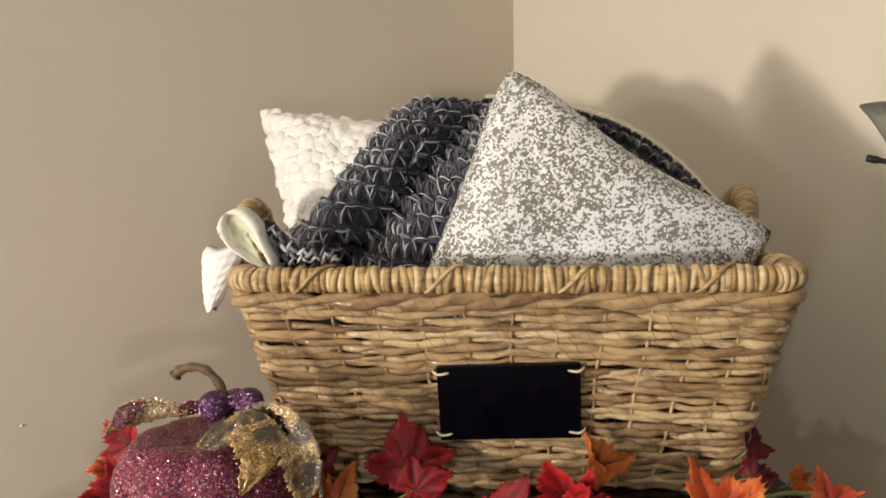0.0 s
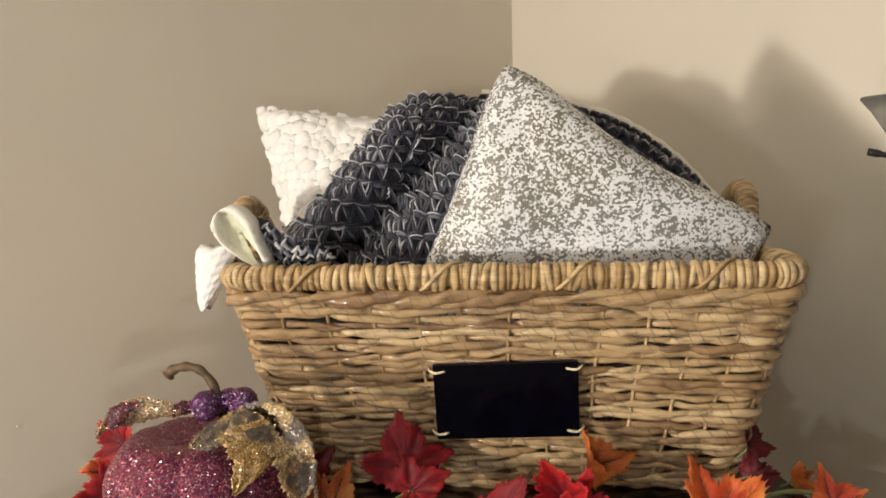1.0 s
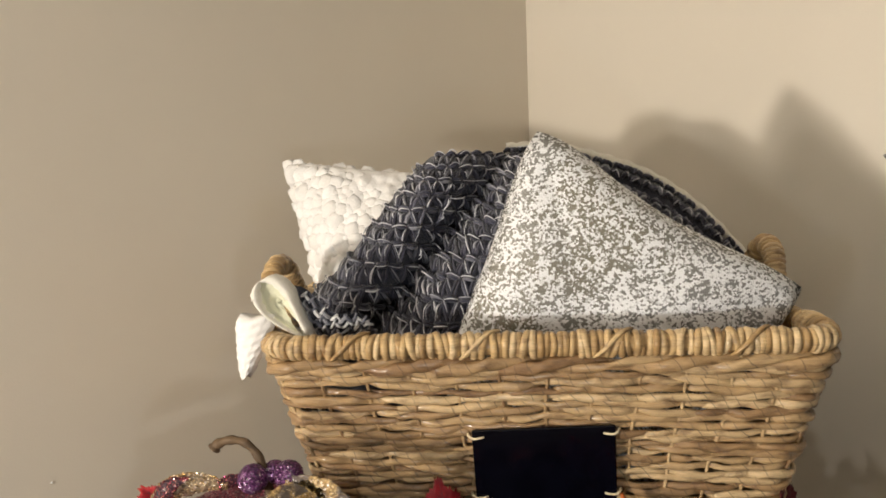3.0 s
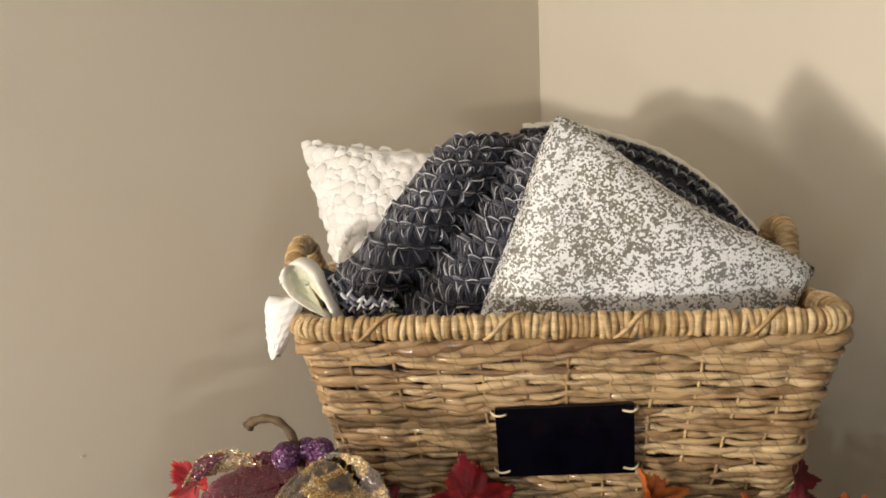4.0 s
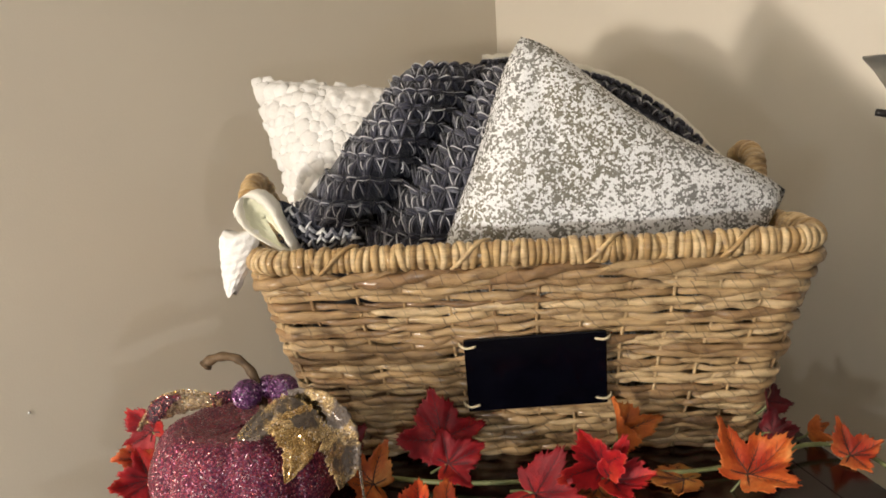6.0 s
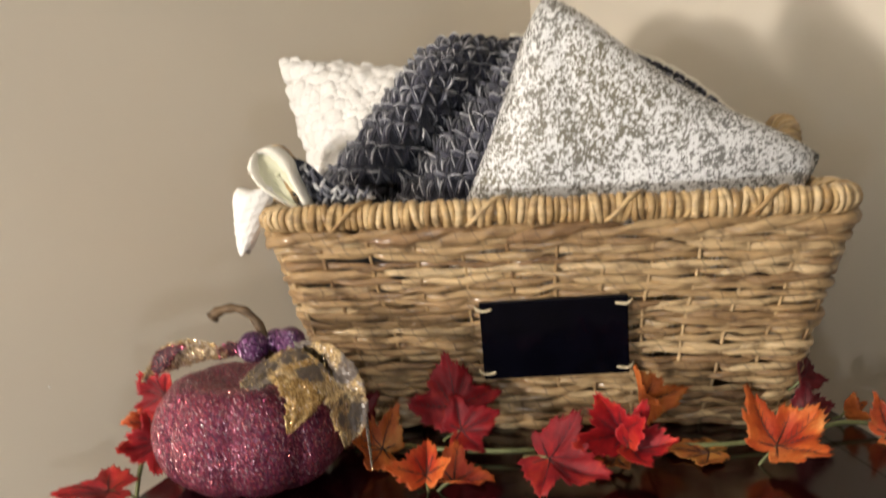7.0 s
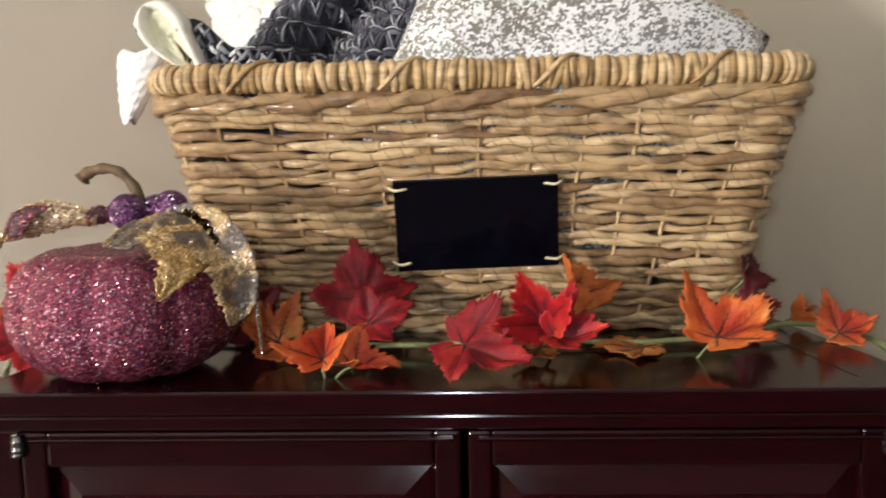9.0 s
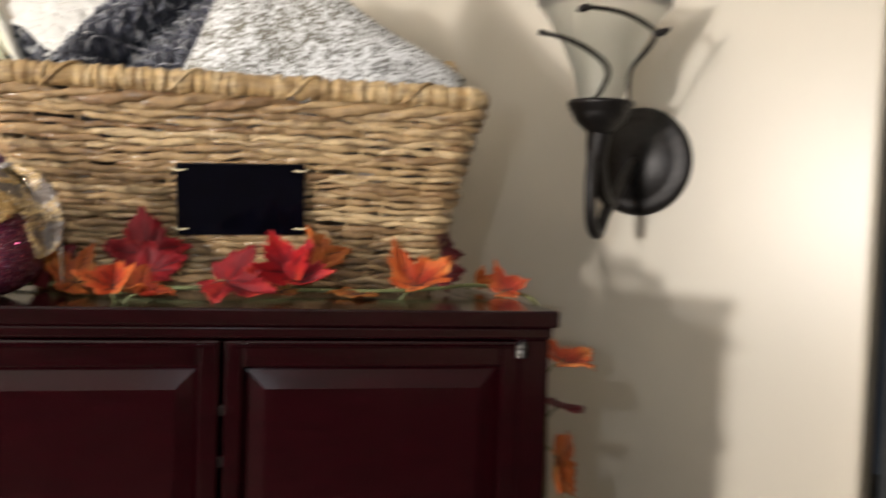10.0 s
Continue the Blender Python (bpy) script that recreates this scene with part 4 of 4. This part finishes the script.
ribbon_leaf([(0.012, -0.010, 0.104), (-0.004, -0.016, 0.108), (-0.016, -0.020, 0.106)], [0.006, 0.013, 0.011],
            ((0.2, -0.3, 1), (0.15, -0.3, 1)), PLUM_DARK, "dark purple twisted base of a leaf", flake=FLAKE)
ribbon_leaf([(-0.010, -0.018, 0.105), (-0.026, -0.022, 0.107), (-0.042, -0.023, 0.104), (-0.056, -0.024, 0.099), (-0.070, -0.026, 0.093)], [0.009, 0.014, 0.017, 0.015, 0.003],
            ((0.15, -0.35, 1), (0.35, -0.5, 1)), SILVER_GOLD, "dull gold glitter leaf curling up at its tip")
ribbon_leaf([(-0.064, -0.030, 0.096), (-0.058, -0.031, 0.105), (-0.050, -0.030, 0.112), (-0.038, -0.028, 0.115)], [0.008, 0.016, 0.011, 0.002],
            ((1, -0.2, -0.5), (1, -0.2, -0.6)), PLUM_DARK, "dark purple underside of a curled leaf", flake=FLAKE)
ribbon_leaf([(-0.074, -0.027, 0.088), (-0.066, -0.027, 0.101), (-0.054, -0.026, 0.113), (-0.036, -0.024, 0.117), (-0.018, -0.020, 0.113)], [0.003, 0.004, 0.005, 0.004, 0.002],
            ((0.3, -0.3, 1), (0.1, -0.3, 1)), SILVER_GOLD, "frayed gold edge of a curled leaf")


def draped_leaf(spine, widths, mat, name_label, flake, lift=0.004, count=600):
    """A glitter leaf laid over the pumpkin's shoulder; its spine is given as x and z of the front."""
    pts = spline([(x, 0, z) for x, z in spine], 8)
    n = len(pts)

    def laid(x, z, up):
        r = max(0.0800 * math.sqrt(max(0.0, 1 - max(0.0, (z - 0.045) / 0.078) ** 2)), 0.0790 if z < 0.075 else 0.0)
        return Vector((x, -math.sqrt(max(0.0005, (r + up) ** 2 - x * x)), z))
    rows = []
    for i, p in enumerate(pts):
        t = i / (n - 1) * (len(widths) - 1)
        k = min(len(widths) - 2, int(t))
        w = widths[k] * (1 - (t - k)) + widths[k + 1] * (t - k)
        d = (pts[min(i + 1, n - 1)] - pts[max(i - 1, 0)]).normalized()
        across = Vector((d.z, 0, -d.x))
        jag = 1 + 0.07 * math.sin(i * 2.4) + 0.05 * math.sin(i * 5.1)
        row = []
        for j in range(11):
            q = p + across * w * jag * (j / 10 - 0.5)
            row.append(laid(q.x, q.z, lift + 0.0012 * math.sin(j * 1.3 + i * 0.5)))
        rows.append(row)
    bm = bmesh.new()
    sheet(bm, rows)
    ob = part("gold_leaf", bm, mat, pumpkin, name_label)
    m = ob.modifiers.new("thickness", "SOLIDIFY")
    m.thickness = 0.0009
    bm = bmesh.new()

    def on_leaf():
        i, j = rng.randrange(n - 1), rng.randrange(10)
        q = rows[i][j].lerp(rows[i + 1][j + 1], rng.random()).lerp(rows[i + 1][j], rng.random() * 0.5)
        return q + Vector((0, -0.0008, 0.0004)), Vector((0.2, -0.8, 0.4))
    sprinkle(bm, on_leaf, count, 0.0005)
    tagged(part("glitter", bm, flake, ob, smooth=False), kind="stuff")


draped_leaf([(0.038, 0.108), (0.064, 0.101), (0.079, 0.086), (0.085, 0.067), (0.085, 0.050), (0.081, 0.036)], [0.016, 0.027, 0.027, 0.024, 0.020, 0.002], MIXED_GOLD,
            "sheer grey leaf with gold glitter drooping over the side", DULL_FLAKE, 0.0055, 300)
draped_leaf([(0.052, 0.101), (0.038, 0.1015), (0.025, 0.0985), (0.014, 0.094)], [0.016, 0.018, 0.015, 0.004], MIXED_GOLD, "short gold glitter lobe beside the berries", GOLD_FLAKE, 0.004, 320)
draped_leaf([(0.044, 0.103), (0.053, 0.096), (0.057, 0.086), (0.055, 0.075), (0.047, 0.060)], [0.024, 0.030, 0.030, 0.021, 0.001], GOLD, "bright gold pointed lobe lying on the front", GOLD_FLAKE, 0.0045)
ribbon_leaf([(0.066, 0.0, 0.101), (0.084, -0.006, 0.086), (0.093, -0.012, 0.062), (0.096, -0.018, 0.036), (0.098, -0.022, 0.014)], [0.006, 0.009, 0.008, 0.005, 0.002],
            ((0.1, -1, 0.1), (-0.2, -1, 0.1)), SILVER_GREY, "thin silvery leaf hanging at the side", flake=DULL_FLAKE)

# ---- maple leaf garland ----
garland = thing("leaf_garland", (0.05, 0.76, TOP), "autumn garland of red and orange cloth maple leaves on a vine", "garland")
G0 = Vector(garland.location) + Vector((0, 0, 0.0035))
LOBES = ((-90, 0.20), (-72, 0.40), (-58, 0.56), (-44, 0.54), (-30, 0.58), (-16, 0.74), (-8, 0.70), (2, 0.84), (11, 1.00), (17, 0.90), (24, 0.86), (34, 0.66), (44, 0.60), (52, 0.78), (57, 0.75), (66, 0.88), (73, 0.85), (82, 0.99), (90, 1.16))


def maple(size, mat, vein_mat, place, turn, roll, lean, curl=0.25, cup=0.15, crease=0.0, seed=0, stalk=0.25, name_label=""):
    """A cloth maple leaf. turn: yaw of its face, lean: degrees it leans back from upright, roll: turn in its own plane."""
    r = random.Random(seed)
    half = [(math.radians(a), d) for a, d in LOBES]
    ring = half + [(math.pi - a, d) for a, d in reversed(half[1:-1])]
    ring = [(a + r.uniform(-0.03, 0.03), d * r.uniform(0.93, 1.07)) for a, d in ring]
    bend_way = r.uniform(0, 6.28)

    def shape(x, y):
        q = x * math.cos(bend_way) + y * math.sin(bend_way)
        rr = x * x + y * y
        z = -curl * q * abs(q) + cup * rr + crease * abs(x) + 0.16 * noise.noise(Vector((x * 1.3 + seed * 3.1, y * 1.3, 0.7))) + 0.06 * noise.noise(Vector((x * 2.3 + seed, y * 2.3, 0.3)))
        for ang in (90, 14, 166, 62, 118):
            a = math.radians(ang)
            along = x * math.cos(a) + y * math.sin(a)
            if along > 0:
                z -= 0.05 * math.exp(-((-x * math.sin(a) + y * math.cos(a)) / 0.09) ** 2) * min(1, along * 3)
        return Vector((x * size / 2, (y - 0.25) * size / 2, z * size / 2))
    bm = bmesh.new()
    levels = 8
    fine = []
    for k in range(len(ring)):
        a0, d0 = ring[k]
        a1, d1 = ring[(k + 1) % len(ring)]
        if a1 < a0 - 3:
            a1 += 2 * math.pi
        for s in range(4):
            f = s / 4
            p0 = Vector((math.cos(a0) * d0, math.sin(a0) * d0))
            p1 = Vector((math.cos(a1) * d1, math.sin(a1) * d1))
            q = p0.lerp(p1, f)
            if s:
                q *= 1 + (0.085 if s == 2 else -0.025) + r.uniform(-0.02, 0.02)
            fine.append(q)
    centre = bm.verts.new(shape(0, 0))
    prev = None
    for lv in range(1, levels + 1):
        f = lv / levels
        row = [bm.verts.new(shape(q.x * f, q.y * f)) for q in fine]
        for k in range(len(fine)):
            k2 = (k + 1) % len(fine)
            if prev is None:
                bm.faces.new((centre, row[k], row[k2]))
            else:
                bm.faces.new((prev[k], row[k], row[k2], prev[k2]))
        prev = row
    ob = part("leaf", bm, mat, garland, name_label)
    m = ob.modifiers.new("thickness", "SOLIDIFY")
    m.thickness, m.offset = 0.0005, 0
    pm = pose(*(Vector(place) - G0), 90 - lean, 0, turn) @ Matrix.Rotation(math.radians(roll), 4, "Z")
    ob.matrix_local = pm
    bm = bmesh.new()

    def line(x0, y0, x1, y1, w):
        pts = []
        for k in range(9):
            f = k / 8
            bendy = 0.03 * math.sin(f * 3.1 + x1 * 5)
            p = shape(x0 + (x1 - x0) * f + bendy * (y1 - y0), y0 + (y1 - y0) * f - bendy * (x1 - x0))
            pts.append(p + Vector((0, 0, 0.0004)))
        tube(bm, pts, lambda t: w * (1.1 - 0.8 * t), 4)
    for ang, far in ((90, 0.98), (14, 0.82), (166, 0.82), (62, 0.66), (118, 0.66), (-48, 0.36), (228, 0.36)):
        a = math.radians(ang)
        line(0, 0, math.cos(a) * far, math.sin(a) * far, 0.00065)
        for k in (0.22, 0.36, 0.50, 0.64, 0.78):
            for sg in (-1, 1):
                b = a + sg * 0.7
                o = Vector((math.cos(a), math.sin(a))) * far * k
                line(o.x, o.y, o.x + math.cos(b) * 0.17 * far, o.y + math.sin(b) * 0.17 * far, 0.00032)
    tagged(part("veining", bm, vein_mat, ob, "printed dark veining"), kind="stuff")
    if stalk:
        bm = bmesh.new()
        s0 = shape(0, 0)
        tube(bm, [s0 + Vector((0, -size * stalk * k / 5, -0.002 * k * k / 5)) for k in range(6)], 0.0011, 6)
        part("stalk", bm, VINE, ob)
    return ob


LEAVES = (
    # size, cloth, veins, place, turn, roll, lean, curl, cup, crease
    (0.082, CRIMSON, VEIN_RED, (-0.026, 0.780, 1.334), 4, 8, 20, 0.30, 0.15, -0.20),
    (0.060, CRIMSON, VEIN_RED, (-0.012, 0.764, 1.312), 10, -72, 34, 0.45, 0.10, 0.45),
    (0.050, ORANGE, VEIN_BROWN, (-0.041, 0.694, 1.3050), -6, 6, 30, 0.55, 0.35, 1.00),
    (0.054, ORANGE, VEIN_BROWN, (-0.014, 0.692, 1.2945), -4, -82, 80, 0.30, 0.25, 0.55),
    (0.080, CRIMSON, VEIN_RED, (0.060, 0.706, 1.3010), 8, -122, 58, 0.30, 0.05, 0.34),
    (0.060, RED, VEIN_RED, (0.106, 0.740, 1.319), -18, 24, 14, 0.35, 0.75, 0.75),
    (0.056, RED, VEIN_RED, (0.122, 0.730, 1.305), 10, -100, 40, 0.35, 0.45, 0.60),
    (0.060, RUST, VEIN_BROWN, (0.128, 0.786, 1.328), 62, 0, 8, 0.1, 0.1, 1.0),
    (0.042, AMBER, VEIN_BROWN, (0.100, 0.736, 1.2930), 4, 120, 62, 0.2, 0.1, 0.3),
    (0.084, ORANGE, VEIN_BROWN, (0.236, 0.744, 1.3040), -10, -48, 50, 0.25, 0.40, 0.45),
    (0.046, MAROON, VEIN_RED, (0.272, 0.824, 1.336), 40, -30, 12, 0.2, 0.2, 0.4),
    (0.044, MAROON, VEIN_RED, (0.276, 0.812, 1.306), -20, -80, 30, 0.3, 0.2, 0.4),
    (0.032, RUST, VEIN_BROWN, (0.310, 0.830, 1.301), 62, 6, 2, 0.4, 0.1, 1.2),
    (0.054, ORANGE, VEIN_BROWN, (0.336, 0.788, 1.2940), -32, -52, 56, 0.3, 0.2, 0.40),
    (0.064, AMBER, VEIN_BROWN, (0.172, 0.757, 1.2905), 4, 76, 87, 0.02, 0.02, 0.02),
    (0.070, MAROON, VEIN_RED, (-0.122, 0.792, 1.314), 40, 25, 12, 0.2, 0.1, 0.3),
    (0.064, RUST, VEIN_BROWN, (-0.090, 0.752, 1.301), 32, 50, 40, 0.3, 0.2, 0.5),
    (0.054, RED, VEIN_RED, (-0.299, 0.818, 1.332), -20, 48, 8, 0.3, 0.1, 0.2),
    (0.050, ORANGE, VEIN_BROWN, (-0.309, 0.812, 1.303), 30, 80, 45, 0.3, 0.1, 0.3),
    (0.066, RED, VEIN_RED, (-0.296, 0.786, 1.292), 25, 95, 28, 0.3, 0.2, 0.35),
    (0.090, RED, VEIN_RED, (-0.334, 0.756, 1.262), 10, 92, 85, 0.1, 0.05, 0.12),
    (0.090, ORANGE, VEIN_BROWN, (-0.342, 0.756, 1.222), 12, 104, 86, 0.1, 0.05, 0.12),
    (0.070, ORANGE, VEIN_BROWN, (0.378, 0.715, 1.232), 35, -95, 72, 0.2, 0.1, 0.2),
    (0.054, MAROON, VEIN_RED, (0.376, 0.715, 1.185), 30, -100, 80, 0.2, 0.1, 0.2),
    (0.084, RUST, VEIN_BROWN, (0.372, 0.715, 1.128), 40, -150, 10, 0.3, 0.1, 0.3),
)
for k, (size, mat, vm, place, turn, roll, lean, curl, cup, crease) in enumerate(LEAVES):
    maple(size, mat, vm, place, turn, roll, lean, curl, cup, crease, k + 1)
bm = bmesh.new()
tube(bm, [p - G0 for p in spline([(-0.325, 0.80, 1.215), (-0.310, 0.80, 1.275), (-0.285, 0.80, 1.292), (-0.20, 0.812, 1.291), (-0.11, 0.79, 1.292), (-0.03, 0.762, 1.293), (0.04, 0.755, 1.294),
                              (0.11, 0.77, 1.292), (0.19, 0.768, 1.292), (0.26, 0.785, 1.294), (0.30, 0.805, 1.296), (0.34, 0.80, 1.291), (0.362, 0.765, 1.275), (0.364, 0.74, 1.20), (0.366, 0.735, 1.09)], 8)], 0.0021, 7)
part("vine", bm, VINE, garland)
bm = bmesh.new()
tube(bm, [p - G0 for p in spline([(-0.015, 0.758, 1.293), (-0.022, 0.735, 1.296), (-0.035, 0.712, 1.293), (-0.05, 0.705, 1.294)], 6)], 0.0013, 6)
part("twig", bm, VINE, garland)
for x, y, z in ((-0.322, 0.80, 1.205), (-0.330, 0.796, 1.196), (-0.318, 0.794, 1.190)):
    bm = bmesh.new()
    bmesh.ops.create_icosphere(bm, subdivisions=3, radius=0.0058)
    bmesh.ops.translate(bm, verts=bm.verts, vec=Vector((x, y, z)) - G0)
    part("berry", bm, RED, garland, "small glossy red berry")

# ---- wall sconce ----
NORMAL = Vector((-1, -1, 0)).normalized()
CUP = Vector((0.4885, 0.9450, 1.4445))
PLATE = CUP - NORMAL * 0.152 - RIGHT_WAY * 0.004
sconce = thing("wall_sconce", PLATE, "dark bronze wall sconce with a frosted glass shade", "wall lamp")
M_PLATE = Matrix(((RIGHT_WAY.x, 0, NORMAL.x, 0), (RIGHT_WAY.y, 0, NORMAL.y, 0), (0, 1, 0, 0), (0, 0, 0, 1)))
bm = bmesh.new()
g = lathe(bm, [(0.074, 0.0), (0.075, 0.004), (0.071, 0.009), (0.060, 0.011), (0.057, 0.010), (0.050, 0.014), (0.030, 0.020), (0.012, 0.022), (0.0, 0.0222)], 48)
bmesh.ops.transform(bm, matrix=M_PLATE, verts=bm.verts)
bmesh.ops.recalc_face_normals(bm, faces=bm.faces)
part("wall_plate", bm, IRON, sconce, "round stepped bronze wall plate")
AX = CUP - PLATE
bm = bmesh.new()
arm = spline([NORMAL * 0.018 + Vector((0, 0, 0.0)), NORMAL * 0.06 + Vector((0, 0, -0.030)), NORMAL * 0.11 + Vector((0, 0, -0.070)), NORMAL * 0.135 + Vector((0, 0, -0.098)), NORMAL * 0.155 + Vector((0, 0, -0.085)),
              NORMAL * 0.163 + Vector((0, 0, -0.045)), NORMAL * 0.158 + Vector((0, 0, 0.0)), AX + Vector((0, 0, 0.030))], 8)
tube(bm, arm, lambda t: 0.0075, 10)
part("arm", bm, IRON, sconce, "curved bronze arm")
bm = bmesh.new()
blade = spline([AX + Vector((0, 0, 0.028)), NORMAL * 0.148 + Vector((0, 0, -0.005)), NORMAL * 0.125 + Vector((0, 0, -0.045)), NORMAL * 0.09 + Vector((0, 0, -0.060))], 8)
tube(bm, blade, lambda t: 0.017 * (1 - 0.55 * t), 10, 0.9)
part("bracket", bm, IRON, sconce)
bm = bmesh.new()
lathe(bm, [(0.0, 0.022), (0.012, 0.024), (0.018, 0.030), (0.030, 0.040), (0.035, 0.049), (0.0352, 0.053), (0.038, 0.055), (0.0385, 0.059), (0.041, 0.061), (0.0405, 0.066), (0.030, 0.066), (0.026, 0.060), (0.0, 0.058)], 36, AX)
part("cup", bm, IRON, sconce, "turned bronze cup under the shade")
bm = bmesh.new()
prof = [(0.026, 0.064), (0.030, 0.080), (0.036, 0.105), (0.047, 0.130), (0.060, 0.153), (0.072, 0.172), (0.083, 0.185), (0.0825, 0.187), (0.0705, 0.174), (0.058, 0.155), (0.045, 0.132), (0.034, 0.107), (0.028, 0.082), (0.024, 0.066)]
lathe(bm, prof, 48, AX)
bmesh.ops.recalc_face_normals(bm, faces=bm.faces)
part("glass_shade", bm, FROST, sconce, "flared frosted glass shade")


def tendril(path, r):
    bm = bmesh.new()
    tube(bm, spline([Vector(p) - PLATE for p in path], 8), lambda t: r * (0.65 + 0.35 * math.sin(math.pi * t)) * (1.5 if t > 0.93 else 1), 8)
    part("scroll", bm, IRON, sconce, "thin bronze scroll round the shade")


tendril([(0.4690, 0.925, 1.506), (0.4690, 0.895, 1.517), (0.4710, 0.881, 1.538), (0.4540, 0.880, 1.556), (0.4190, 0.880, 1.571), (0.3880, 0.890, 1.579)], 0.0034)
tendril([(0.5130, 0.915, 1.504), (0.4960, 0.875, 1.538), (0.5150, 0.868, 1.566), (0.5210, 0.866, 1.582), (0.5070, 0.866, 1.593), (0.4790, 0.866, 1.603), (0.4410, 0.866, 1.606), (0.4270, 0.868, 1.602)], 0.0031)
tendril([(0.5200, 0.866, 1.581), (0.5320, 0.866, 1.585), (0.5380, 0.866, 1.589)], 0.0028)
for x, y, z in ((0.4340, 0.867, 1.605), (0.5290, 0.866, 1.584)):
    bm = bmesh.new()
    lathe(bm, [(0.0, -0.011), (0.003, -0.007), (0.0052, 0.0), (0.003, 0.007), (0.0, 0.011)], 12)
    bmesh.ops.rotate(bm, matrix=Matrix.Rotation(1.2, 3, "Y"), verts=bm.verts)
    bmesh.ops.translate(bm, verts=bm.verts, vec=Vector((x, y, z)) - PLATE)
    part("bead", bm, IRON, sconce, "small bronze bud at a scroll's end")
